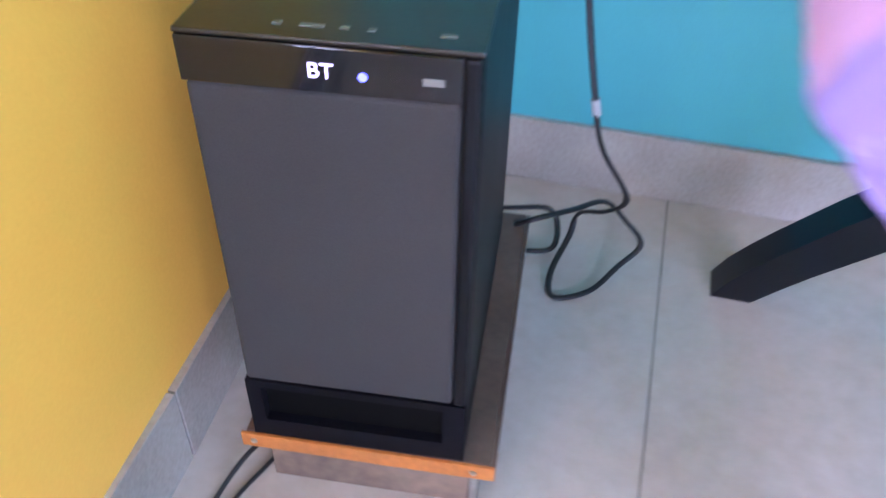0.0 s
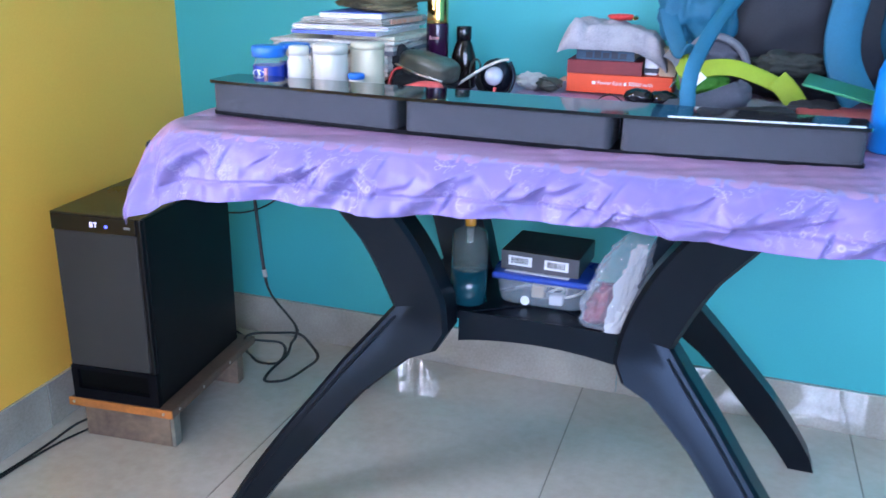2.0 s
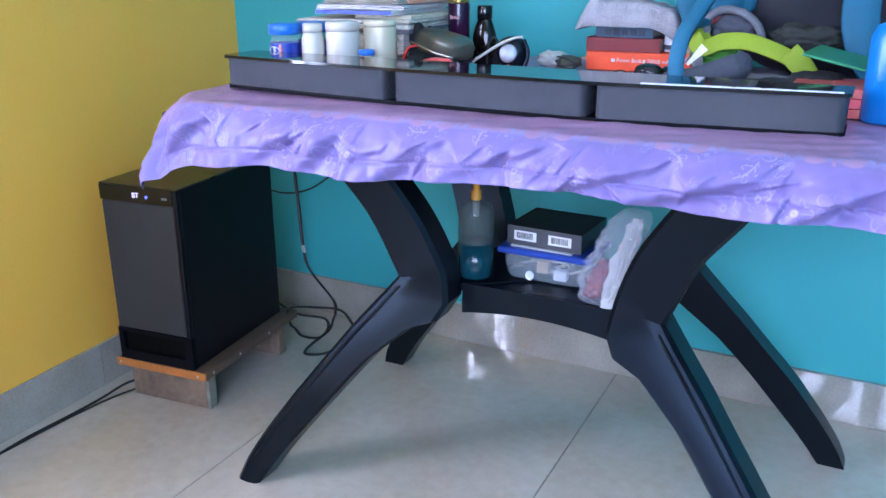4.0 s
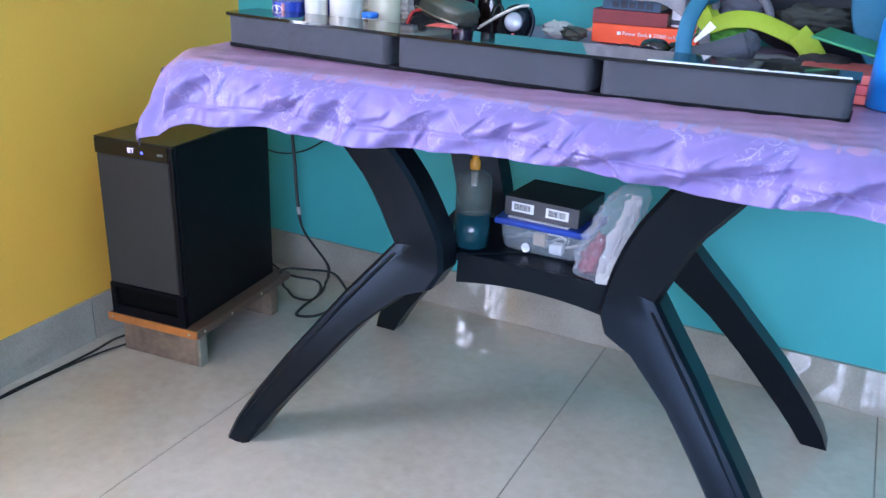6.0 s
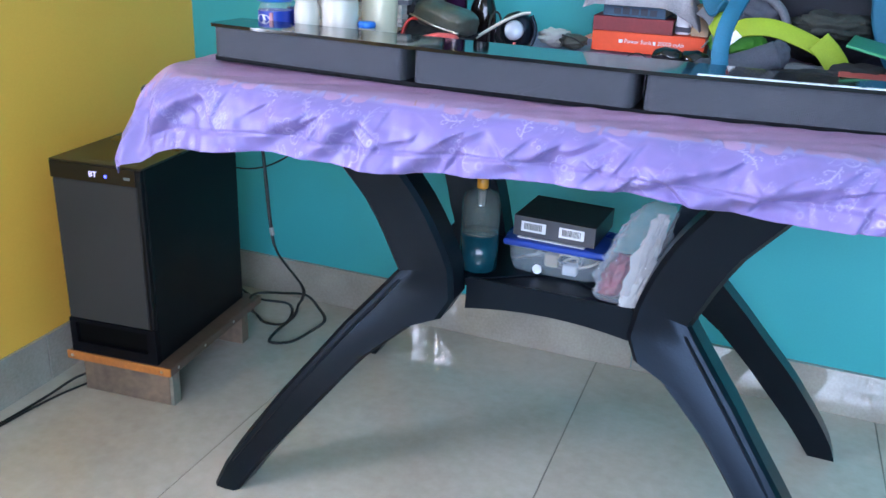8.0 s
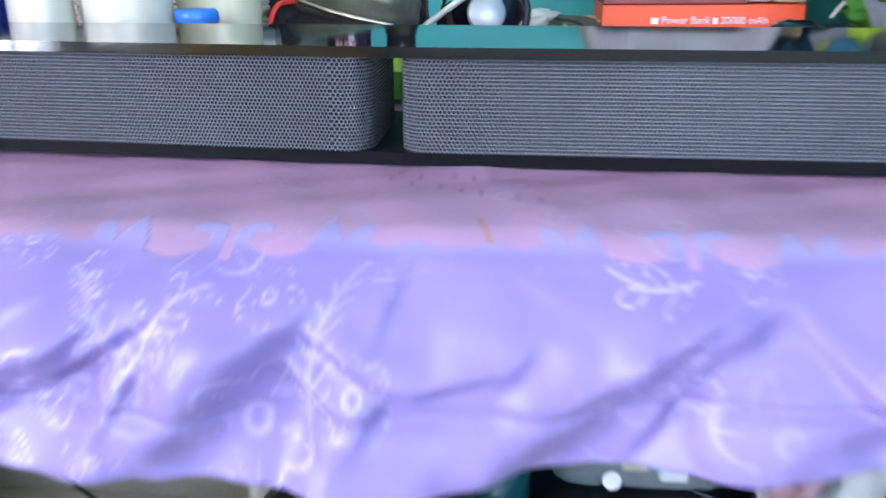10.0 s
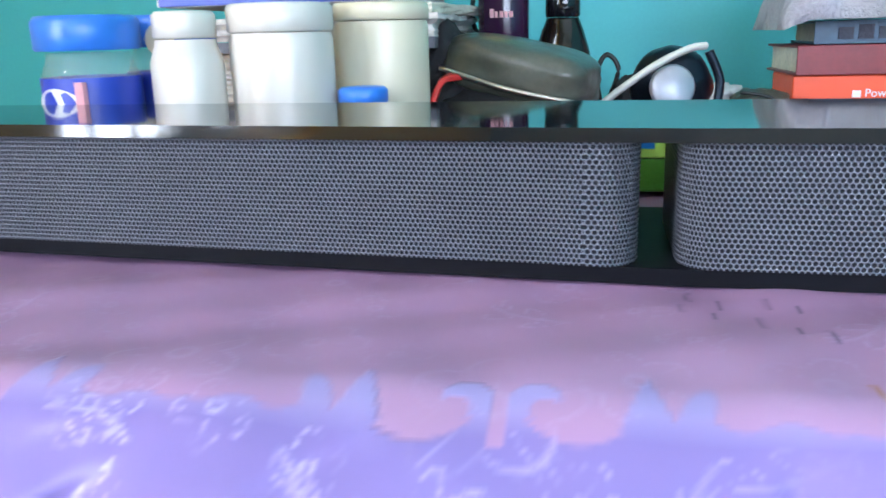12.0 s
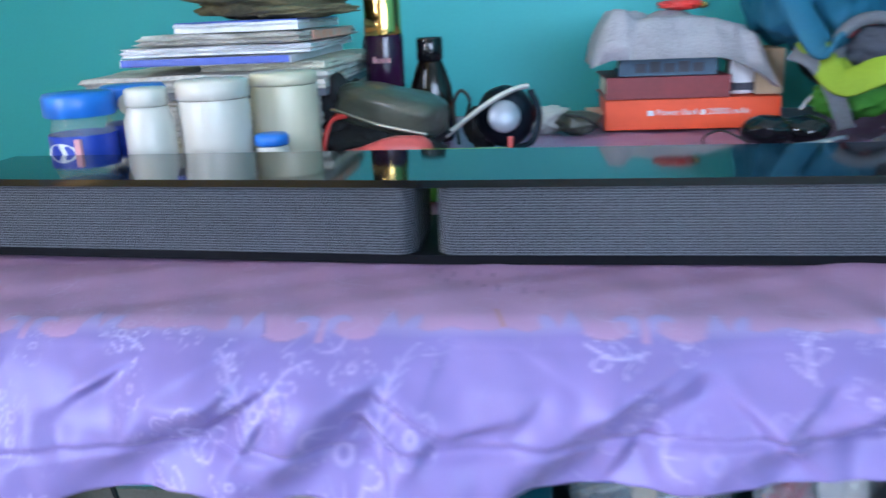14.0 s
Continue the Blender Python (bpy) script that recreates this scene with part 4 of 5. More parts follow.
def sheets(x0, x1, y0, y1, z0, z1, seed, ruffle=0.003):
    """A pad of paper with uneven leaves showing at its edges."""
    b = bmesh.new()
    n, m = 34, 12
    g = random.Random(seed)
    per = []
    for k in range(n):
        per.append((x0 + (x1 - x0) * k / n, y0))
    for k in range(m):
        per.append((x1, y0 + (y1 - y0) * k / m))
    for k in range(n):
        per.append((x1 - (x1 - x0) * k / n, y1))
    for k in range(m):
        per.append((x0, y1 - (y1 - y0) * k / m))
    levels = max(4, int((z1 - z0) / 0.0018))
    rings = []
    for i in range(levels + 1):
        z = z0 + (z1 - z0) * i / levels
        out = g.uniform(-ruffle, ruffle * 0.3)
        ring = []
        for px, py in per:
            w = 0.0016 * noise.noise(Vector((px * 22, py * 22, seed)))
            cx, cy = (x0 + x1) / 2, (y0 + y1) / 2
            d = Vector((px - cx, py - cy)).normalized()
            jit = out + ruffle * 0.6 * noise.noise(Vector((px * 40, py * 40, i * 1.7 + seed)))
            ring.append(b.verts.new((px + d.x * jit, py + d.y * jit, z + w * (1 if i else 0.4))))
        rings.append(ring)
    k = len(per)
    for a, c in zip(rings, rings[1:]):
        for i in range(k):
            b.faces.new((a[i], a[(i + 1) % k], c[(i + 1) % k], c[i]))
    b.faces.new(rings[-1])
    b.faces.new(rings[0][::-1])
    return b


def paper_item(name, label, cat, x0, x1, y0, y1, z0, z1, material, turn, seed, ruffle=0.003):
    x0, x1, y0, y1 = 0.664 + 0.86 * (x0 - 0.655), 0.664 + 0.86 * (x1 - 0.655), y0 - 0.048, y1 - 0.048
    cx, cy = (x0 + x1) / 2, (y0 + y1) / 2
    t = thing(name, label, cat, pose(cx, cy, z0, 0, 0, turn), "stack of papers and books")
    part("leaves", sheets(x0 - cx, x1 - cx, y0 - cy, y1 - cy, 0.0004, z1 - z0 - 0.0004, seed, ruffle), material, t)
    return t


ZS = table_z(-0.32) + 0.001
paper_item("book", "thick old book at the bottom of the paper stack", "book", 0.47, 0.678, -0.375, -0.13, ZS, 0.7812, PAPER_CREAM, 1, 1)
paper_item("book", "worn cream paged book in the paper stack", "book", 0.475, 0.682, -0.380, -0.13, 0.7812, 0.8178, PAPER, -2, 2)
nb = paper_item("notebook", "thin notebook with a gold spiral binding", "notebook", 0.455, 0.685, -0.385, -0.14, 0.8178, 0.8260, COVER_GREY, 2, 3, 0.001)
for k in range(7):
    ringb = tube([(0.0 + 0.0035 * math.cos(a), 0, 0.0035 * math.sin(a) + 0.004) for a in [i * math.pi / 3 for i in range(6)]], 0.0007, 3, 6, True)
    part("spiral_ring", ringb, GOLD, nb, "" if k else "gold spiral ring").matrix_local = pose(-0.01 + 0.006 * k, -0.124, 0.001, 0, 0, 90)
paper_item("magazine", "creased grey magazine with curled page edges", "magazine", 0.404, 0.690, -0.392, -0.15, 0.8260, 0.8425, PAPER, 1.5, 4, 0.006)
paper_item("exercise_book", "pile of loose cream sheets", "papers", 0.545, 0.696, -0.360, -0.14, 0.8425, 0.8507, PAPER_CREAM, -5, 5, 0.006)
bk = paper_item("book", "slim book with a blue spine in the stack", "book", 0.456, 0.655, -0.392, -0.17, 0.8512, 0.8594, PAPER_WHITE, 0.5, 6, 0.001)
part("spine", box(-0.084, 0.084, -0.1125, -0.1105, 0.0006, 0.0076, 0.0008), COVER_BLUE, bk, "blue book spine")
paper_item("magazine", "white paper magazine with torn lower edge", "magazine", 0.450, 0.672, -0.385, -0.16, 0.8599, 0.8690, PAPER_WHITE, 2.5, 7, 0.006)
mg = paper_item("magazine", "torn newsprint magazine with an orange printed side", "magazine", 0.478, 0.672, -0.388, -0.16, 0.8695, 0.8804, PAPER, -1.5, 8, 0.009)
part("printed_side", box(0.0838, 0.0868, -0.08, 0.07, 0.001, 0.010, 0.001), COVER_ORANGE, mg, "orange printed page side")
nb2 = paper_item("exercise_book", "white and blue exercise book on the stack", "notebook", 0.518, 0.660, -0.385, -0.19, 0.8809, 0.8901, PAPER_WHITE, 2, 9, 0.002)
part("cover", box(-0.060, 0.060, -0.096, 0.094, 0.0093, 0.0104, 0.0003), COVER_BLUE, nb2, "blue cover")

cap = at("camouflage_cap", "crumpled camouflage cloth cap on the paper stack", "cap", 0.62, -0.32, 0.8902)
wpart("crown", lump(0.615, -0.310, 0.912, 0.085, 0.075, 0.021, 0.35, 2.4, 2), CAMO, cap, "", True)
wpart("brim", lump(0.662, -0.380, 0.8985, 0.055, 0.035, 0.0065, 0.3, 2.5, 6), CAMO, cap, "", True)

cord = at("charging_lead", "black charging lead hanging in loops beside the stack", "cable", 0.722, -0.20, table_z(-0.2))
wpart("loop", tube([(0.700, -0.215, 0.93), (0.698, -0.21, 0.89), (0.712, -0.21, 0.862), (0.708, -0.21, 0.835), (0.692, -0.215, 0.83), (0.690, -0.215, 0.86), (0.704, -0.215, 0.88), (0.713, -0.22, 0.86), (0.70, -0.22, 0.80), (0.715, -0.24, 0.752)], 0.0022), CABLE, cord, "", True)

# perfume spray and dark bottle
zp = table_z(-0.28) + 0.001
pf = at("perfume_bottle", "tall dark purple perfume spray with a gold cap", "bottle", 0.726, -0.285, zp)
part("body", lathe([(0, 0), (0.0195, 0), (0.0215, 0.002), (0.0215, 0.119), (0.021, 0.121)], seg=48), PURPLE_DARK, pf, "", True)
part("cap", lathe([(0.0208, 0.1215), (0.0212, 0.123), (0.0205, 0.131), (0.0205, 0.183), (0.019, 0.186), (0, 0.186)], seg=48), GOLD, pf, "gold metal cap", True)
for k, w in enumerate((0.003, 0.0025, 0.003, 0.0025, 0.003)):
    part("printed_mark", box(-0.009 + 0.004 * k, -0.009 + 0.004 * k + w, -0.0222, -0.0195, 0.092, 0.097 + 0.002 * (k == 0)), PINK_LABEL, pf)
bb = at("lotion_bottle", "dark brown lotion bottle with a black cap", "bottle", 0.775, -0.270, zp)
part("body", lathe([(0, 0), (0.022, 0), (0.025, 0.003), (0.0252, 0.042), (0.0235, 0.062), (0.018, 0.080), (0.0135, 0.091)], seg=40, sy=0.8), BROWN_GLASS, bb, "", True)
part("cap", lathe([(0.0142, 0.0915), (0.0148, 0.093), (0.0148, 0.1145), (0.0135, 0.117), (0, 0.117)], seg=40), GLOSS_BLACK, bb, "", True)

# olive case lying on black pouches
zc = table_z(-0.40)
pouch = at("black_pouch", "soft black fabric pouch under the olive case", "pouch", 0.735, -0.40, zc)
wpart("body", lump(0.735, -0.405, zc + 0.022, 0.065, 0.045, 0.021, 0.35, 2.5, 4), BLACK_CLOTH, pouch, "", True)
wpart("flap", lump(0.700, -0.385, zc + 0.045, 0.030, 0.035, 0.040, 0.45, 2.6, 9), BLACK_CLOTH, pouch, "", True)
case = thing("spectacle_case", "olive leatherette case with a metal rim", "case", pose(0.752, -0.40, zc + 0.055, 0, 12, -10))
part("shell", lump(0, 0, 0, 0.056, 0.038, 0.022, 0.05, 1.5, 1, 5, 0.62), OLIVE, case, "", True)
part("rim", tube([(-0.050, -0.036, -0.006), (0.0, -0.040, -0.010), (0.050, -0.036, -0.010)], 0.0018), STEEL, case, "thin metal rim", True)
rs = at("red_strap", "curved red strap beside the black pouch", "strap", 0.705, -0.44, zc)
wpart("band", strap([(0.712, -0.425, zc + 0.054), (0.700, -0.44, zc + 0.050), (0.694, -0.45, zc + 0.030), (0.694, -0.455, zc + 0.008)], 0.009, 0.004, (0, 1, 0.2)), RED, rs, "", True)
rs = at("red_strap", "thin orange-red cord lying on the cloth", "cord", 0.69, -0.47, zc)
wpart("band", tube([(0.672, -0.44, zc + 0.040), (0.680, -0.46, zc + 0.022), (0.694, -0.48, zc + 0.006), (0.715, -0.49, zc + 0.004)], 0.0028), CORAL, rs, "", True)
ct = at("hair_tool", "coral red rounded plastic tool handle", "tool", 0.765, -0.47, table_z(-0.47))
wpart("handle", tube([(0.710, -0.475, table_z(-0.475) + 0.016), (0.735, -0.47, table_z(-0.47) + 0.019), (0.762, -0.462, table_z(-0.46) + 0.025), (0.785, -0.455, table_z(-0.455) + 0.023)], 0.014, 8, 16, taper=(0.7, 1.0)), CORAL, ct, "", True)
wpart("rounded_end", lump(0.785, -0.455, table_z(-0.455) + 0.023, 0.014, 0.014, 0.014, 0, 1, 1, 3), CORAL, ct, "", True)

# headphones
zh = table_z(-0.35)
hp = at("headphones", "black headphones with silver cups and a white band", "headphones", 0.86, -0.345, zh)
wpart("ear_cup", lump(0.862, -0.335, zh + 0.036, 0.031, 0.020, 0.033, 0.06, 2, 5), BLACK_PLASTIC, hp, "", True)
disc = lathe([(0.0170, 0), (0.0170, 0.003), (0.0150, 0.0050), (0, 0.0055)], 0, 0, 0, 40)
part("cup_plate", disc, SILVER, hp, "round silver plate", True).matrix_local = pose(0.001, -0.008, 0.038, 78, 0, 10)
wpart("ear_cushion", lump(0.838, -0.320, zh + 0.024, 0.022, 0.020, 0.022, 0.2, 2, 6), BLACK_CLOTH, hp, "", True)
wpart("headband", strap([(0.803, -0.385, zh + 0.024), (0.825, -0.372, zh + 0.040), (0.848, -0.362, zh + 0.055), (0.872, -0.352, zh + 0.066), (0.886, -0.345, zh + 0.068)], 0.0048, 0.0035, (0, -0.5, 0.7)), WHITE_PLASTIC, hp, "white plastic headband", True)
wpart("yoke", tube([(0.888, -0.345, zh + 0.064), (0.897, -0.345, zh + 0.040), (0.890, -0.35, zh + 0.012), (0.872, -0.36, zh + 0.006)], 0.0035), BLACK_PLASTIC, hp, "", True)
wpart("cable", tube([(0.812, -0.34, zh + 0.008), (0.805, -0.32, zh + 0.045), (0.812, -0.31, zh + 0.062), (0.822, -0.31, zh + 0.050), (0.815, -0.31, zh + 0.02), (0.83, -0.33, zh + 0.004)], 0.0020), CABLE, hp, "", True)
wpart("red_tip", tube([(0.868, -0.372, zh + 0.003), (0.868, -0.370, zh + 0.020)], 0.003), CORAL, hp, "", True)

gs = at("plastic_packet", "crumpled translucent grey packet by the wall", "packet", 0.905, -0.22, table_z(-0.22))
wpart("body", lump(0.905, -0.225, table_z(-0.22) + 0.016, 0.032, 0.020, 0.016, 0.35, 2.4, 8), GREY_SOFT, gs, "", True)
ms = at("black_pouch", "small dark green zipped pouch", "pouch", 0.945, -0.235, table_z(-0.235))
wpart("body", lump(0.942, -0.245, table_z(-0.24) + 0.014, 0.025, 0.018, 0.014, 0.2, 2.4, 12), OLIVE, ms, "", True)
wpart("zip_cord", tube([(0.925, -0.262, table_z(-0.26) + 0.026), (0.948, -0.265, table_z(-0.26) + 0.022), (0.965, -0.26, table_z(-0.26) + 0.010)], 0.0016), CABLE, ms, "", True)

# boxed power bank with books and a fleece on top
zb = table_z(-0.19) + 0.001
pbx = at("power_bank_box", "orange card box with white printed writing", "box", 1.072, -0.188, zb)
part("carton", box(-0.099, 0.099, -0.045, 0.045, 0, 0.0355, 0.0012), ORANGE_BOX, pbx)
part("end_flap", box(-0.118, -0.0995, -0.040, 0.030, 0.018, 0.0195, 0.0005), COVER_ORANGE, pbx, "open card flap")
part("printed_mark", box(-0.050, -0.043, -0.0458, -0.0452, 0.0165, 0.0225), WHITE_LABEL, pbx)
text_part("printed_words", "Power Bank", 0.0098, pose(-0.040, -0.0454, 0.0150, 90, 0, 0), WHITE_LABEL, pbx)
part("printed_mark", box(0.0105, 0.0150, -0.0458, -0.0452, 0.0165, 0.0225), WHITE_LABEL, pbx)
text_part("printed_words", "20000 mAh", 0.0098, pose(0.018, -0.0454, 0.0150, 90, 0, 0), WHITE_LABEL, pbx)


def hard_book(x0, x1, y0, y1, z0, z1, material, label, turn):
    cx, cy = (x0 + x1) / 2, (y0 + y1) / 2
    t = thing("hardback_book", label, "book", pose(cx, cy, z0, 0, 0, turn))
    w, d, h = (x1 - x0) / 2, (y1 - y0) / 2, z1 - z0
    part("page_block", box(-w + 0.004, w - 0.003, -d + 0.002, d - 0.004, 0.0022, h - 0.0022), PAPER_CREAM, t)
    part("spine", box(-w, w, -d - 0.0005, -d + 0.0016, 0, h, 0.0006), material, t)
    part("cover", box(-w, w, -d + 0.0018, d, h - 0.002, h, 0.0006), material, t)
    part("cover", box(-w, w, -d + 0.0018, d, 0, 0.002, 0.0006), material, t)
    return t


ztop = zb + 0.0362
hard_book(0.972, 1.112, -0.237, -0.12, ztop, ztop + 0.025, MAROON, "maroon hardback book lying on the orange box", 1.5)
sb = hard_book(0.990, 1.100, -0.232, -0.12, ztop + 0.0256, ztop + 0.0455, SLATE, "slate blue book with pale printed bars", -2)
for k in range(5):
    part("printed_mark", box(-0.036 + 0.016 * k, -0.024 + 0.016 * k, -0.0576, -0.0564, 0.004, 0.014 + 0.002 * (k % 2)), SLATE_CLOTH, sb)

fl = at("fleece_cloth", "folded grey lilac fleece draped over the books", "cloth", 1.055, -0.175, ztop + 0.046)


def drape():
    """Folded cloth lying over the pile and hanging down at one end."""
    b = bmesh.new()
    nx, ny = 64, 30
    base = ztop + 0.0465
    rows = []
    for layer in (1, 0):
        grid = []
        for j in range(ny + 1):
            line = []
            for i in range(nx + 1):
                s, q = i / nx, j / ny
                x = 0.956 + 0.205 * s
                y = -0.262 + 0.155 * q
                edge = min(1, min(s, 1 - s) * 9) * min(1, min(q, 1 - q) * 6)
                thick = 0.052 * math.sqrt(max(0, edge)) * (1 - 0.35 * s) * layer
                sag = -0.035 * max(0, (s - 0.66) / 0.34) ** 1.6 - 0.008 * max(0, (0.10 - s) / 0.1)
                n = 0.010 * noise.noise(Vector((x * 26, y * 26, 2 + layer))) + 0.005 * noise.noise(Vector((x * 60, y * 60, layer)))
                line.append(b.verts.new((x + 0.3 * n, y - 0.4 * n, base + thick + sag + n * layer * edge)))
            grid.append(line)
        rows.append(grid)
    for g, flip in ((rows[0], False), (rows[1], True)):
        for j in range(ny):
            for i in range(nx):
                q = (g[j][i], g[j][i + 1], g[j + 1][i + 1], g[j + 1][i])
                b.faces.new(q[::-1] if flip else q)
    for i in range(nx):
        b.faces.new((rows[1][0][i], rows[1][0][i + 1], rows[0][0][i + 1], rows[0][0][i]))
        b.faces.new((rows[0][ny][i], rows[0][ny][i + 1], rows[1][ny][i + 1], rows[1][ny][i]))
    for j in range(ny):
        b.faces.new((rows[0][j][0], rows[0][j + 1][0], rows[1][j + 1][0], rows[1][j][0]))
        b.faces.new((rows[1][j][nx], rows[1][j + 1][nx], rows[0][j + 1][nx], rows[0][j][nx]))
    return b


wpart("folded_cloth", drape(), TOWEL, fl, "", True)
rp = at("snack_packet", "small glossy red and gold packet on the fleece", "packet", 1.06, -0.19, ztop + 0.095)
wpart("body", lump(1.062, -0.185, ztop + 0.103, 0.026, 0.018, 0.006, 0.3, 3, 14), RED, rp, "", True)
wpart("seal", lump(1.087, -0.185, ztop + 0.102, 0.006, 0.016, 0.004, 0.3, 3, 15), GOLD, rp, "gold seal", True)
wp = at("white_packet", "white and pale blue packet standing against a tan box", "packet", 1.125, -0.20, ztop)
wpart("body", box(1.116, 1.142, -0.222, -0.19, ztop + 0.001, ztop + 0.044, 0.004), WHITE_LABEL, wp)
wpart("band", box(1.1155, 1.1425, -0.2225, -0.20, ztop + 0.004, ztop + 0.016, 0.003), SLATE_CLOTH, wp)
tb = at("tan_box", "small tan card box beside the books", "box", 1.16, -0.19, ztop)
wpart("carton", box(1.1435, 1.174, -0.225, -0.16, ztop + 0.0005, ztop + 0.052, 0.002), KRAFT, tb)

# spectacles with a cord, in front of the orange box
zg = table_z(-0.36)
sg = at("sunglasses", "dark folded sunglasses with a thin black cord", "sunglasses", 1.135, -0.36, zg)
wpart("lens", lump(1.125, -0.355, zg + 0.018, 0.026, 0.020, 0.015, 0.12, 2, 21), GLOSS_BLACK, sg, "", True)
wpart("lens", lump(1.165, -0.345, zg + 0.016, 0.026, 0.018, 0.014, 0.12, 2, 22), GLOSS_BLACK, sg, "", True)
wpart("temple", tube([(1.085, -0.385, zg + 0.004), (1.12, -0.385, zg + 0.006), (1.16, -0.375, zg + 0.006), (1.20, -0.36, zg + 0.010)], 0.0028), SILVER, sg, "silver temple", True)
wpart("cord", tube([(1.105, -0.375, zg + 0.008), (1.080, -0.365, zg + 0.020), (1.060, -0.372, zg + 0.014), (1.064, -0.39, zg + 0.004), (1.085, -0.395, zg + 0.003)], 0.0012), CABLE, sg, "", True)
wc = at("paper_label", "white folded paper tag", "tag", 1.19, -0.30, table_z(-0.30))
wpart("tag", strap([(1.172, -0.30, table_z(-0.3) + 0.030), (1.185, -0.30, table_z(-0.3) + 0.046), (1.200, -0.30, table_z(-0.3) + 0.044), (1.204, -0.30, table_z(-0.3) + 0.030)], 0.014, 0.001, (0.2, 1, 0)), WHITE_LABEL, wc)

# lime card behind the gap in the bar
lc = at("lime_card_box", "lime green card box behind the soundbar", "box", 0.836, -0.56, table_z(-0.56))
wpart("carton", box(0.800, 0.872, -0.575, -0.545, table_z(-0.56) + 0.019, table_z(-0.56) + 0.040, 0.001), LIME_CARD, lc)
wpart("carton_base", box(0.800, 0.872, -0.574, -0.546, table_z(-0.56) + 0.001, table_z(-0.56) + 0.0185, 0.001), GREEN, lc, "dark green lower half")
wpart("sticker", box(0.826, 0.836, -0.5757, -0.5752, table_z(-0.56) + 0.024, table_z(-0.56) + 0.034), BOTTLE_BLUE, lc, "blue sticker")

# ---- backpack and clothes at the end of the table ----
zk = table_z(-0.2)
bp = at("backpack", "black and blue nylon backpack leaning against the wall", "backpack", 1.40, -0.16, zk)
wpart("body", lump(1.40, -0.145, zk + 0.230, 0.215, 0.125, 0.232, 0.10, 2.0, 31, 5, 0.75), NAVY_CLOTH, bp, "black nylon body", True)
wpart("side_panel", lump(1.205, -0.205, zk + 0.185, 0.072, 0.095, 0.098, 0.18, 2.2, 32, 5, 0.8), BAG_BLUE, bp, "blue nylon pocket", True)
wpart("side_panel", lump(1.580, -0.215, zk + 0.190, 0.085, 0.105, 0.190, 0.12, 2.2, 33, 5, 0.8), BAG_BLUE, bp, "blue nylon pocket", True)


pile = at("clothes_pile", "low pile of dark crumpled clothes behind the soundbar", "clothes", 1.34, -0.50, table_z(-0.50))
wpart("cloth", lump(1.330, -0.500, table_z(-0.50) + 0.018, 0.080, 0.045, 0.019, 0.3, 2.4, 61), BLACK_CLOTH, pile, "", True)
wpart("cloth", lump(1.400, -0.470, table_z(-0.47) + 0.024, 0.045, 0.045, 0.024, 0.3, 2.4, 62), BLACK_CLOTH, pile, "", True)
wpart("shoulder_strap", strap([(1.224, -0.590, table_z(-0.59) + 0.004), (1.219, -0.590, 0.790), (1.217, -0.585, 0.815), (1.222, -0.565, 0.850), (1.246, -0.500, 0.905), (1.290, -0.400, 0.965), (1.350, -0.290, 1.020)], 0.022, 0.010, (1, 0.15, 0)), BAG_BLUE, bp, "padded blue shoulder strap", True)
wpart("shoulder_strap", strap([(1.478, -0.325, 0.775), (1.455, -0.325, 0.810), (1.440, -0.315, 0.850), (1.438, -0.305, 0.90), (1.450, -0.295, 0.98), (1.465, -0.28, 1.05)], 0.055, 0.012, (1, 0.15, 0)), BAG_BLUE, bp, "padded blue shoulder strap", True)
wpart("webbing", strap([(1.186, -0.300, 0.842), (1.190, -0.318, 0.820), (1.206, -0.330, 0.806), (1.238, -0.335, 0.818), (1.275, -0.338, 0.820), (1.310, -0.340, 0.811), (1.346, -0.345, 0.797), (1.375, -0.355, 0.780)], lambda q: 0.030 - 0.010 * abs(q - 0.4), 0.004, (0, 0.45, 0.85)), LIME, bp, "lime green webbing", True)
wpart("webbing", strap([(1.344, -0.358, 0.808), (1.362, -0.362, 0.792), (1.378, -0.366, 0.772), (1.388, -0.368, 0.755)], 0.034, 0.004, (1, 0, 0.3)), LIME, bp, "lime green webbing", True)
wpart("webbing_loop", strap([(1.178, -0.290, 0.850), (1.190, -0.305, 0.830), (1.210, -0.320, 0.808)], 0.030, 0.004, (0.8, 0.2, 0.4)), LIME, bp, "lime green webbing", True)
wpart("green_panel", lump(1.225, -0.300, 0.788, 0.044, 0.026, 0.022, 0.25, 2.6, 35), GREEN, bp, "bright green fabric", True)
wpart("mesh_arc", tube([(1.206, -0.300, 0.815), (1.204, -0.302, 0.846), (1.219, -0.304, 0.864), (1.243, -0.306, 0.868), (1.271, -0.306, 0.858), (1.291, -0.306, 0.836), (1.298, -0.306, 0.805)], 0.0085, 8, 12, flat=0.8), GREY_MESH, bp, "pale grey padded edge", True)
wpart("mesh_panel", lump(1.250, -0.290, 0.838, 0.040, 0.016, 0.024, 0.3, 2.6, 36), SLATE_CLOTH, bp, "slate grey padding", True)
wpart("mesh_panel", lump(1.365, -0.290, 0.826, 0.062, 0.030, 0.022, 0.35, 2.6, 37), DARK_OLIVE, bp, "dark padded webbing", True)
wpart("pink_trim", tube([(1.208, -0.286, 0.846), (1.235, -0.284, 0.858), (1.262, -0.284, 0.866)], 0.008, flat=0.5), PINK_CLOTH, bp, "pink trim", True)
sk = at("rolled_sock", "rolled slate grey sock on the table", "sock", 1.240, -0.49, table_z(-0.49))
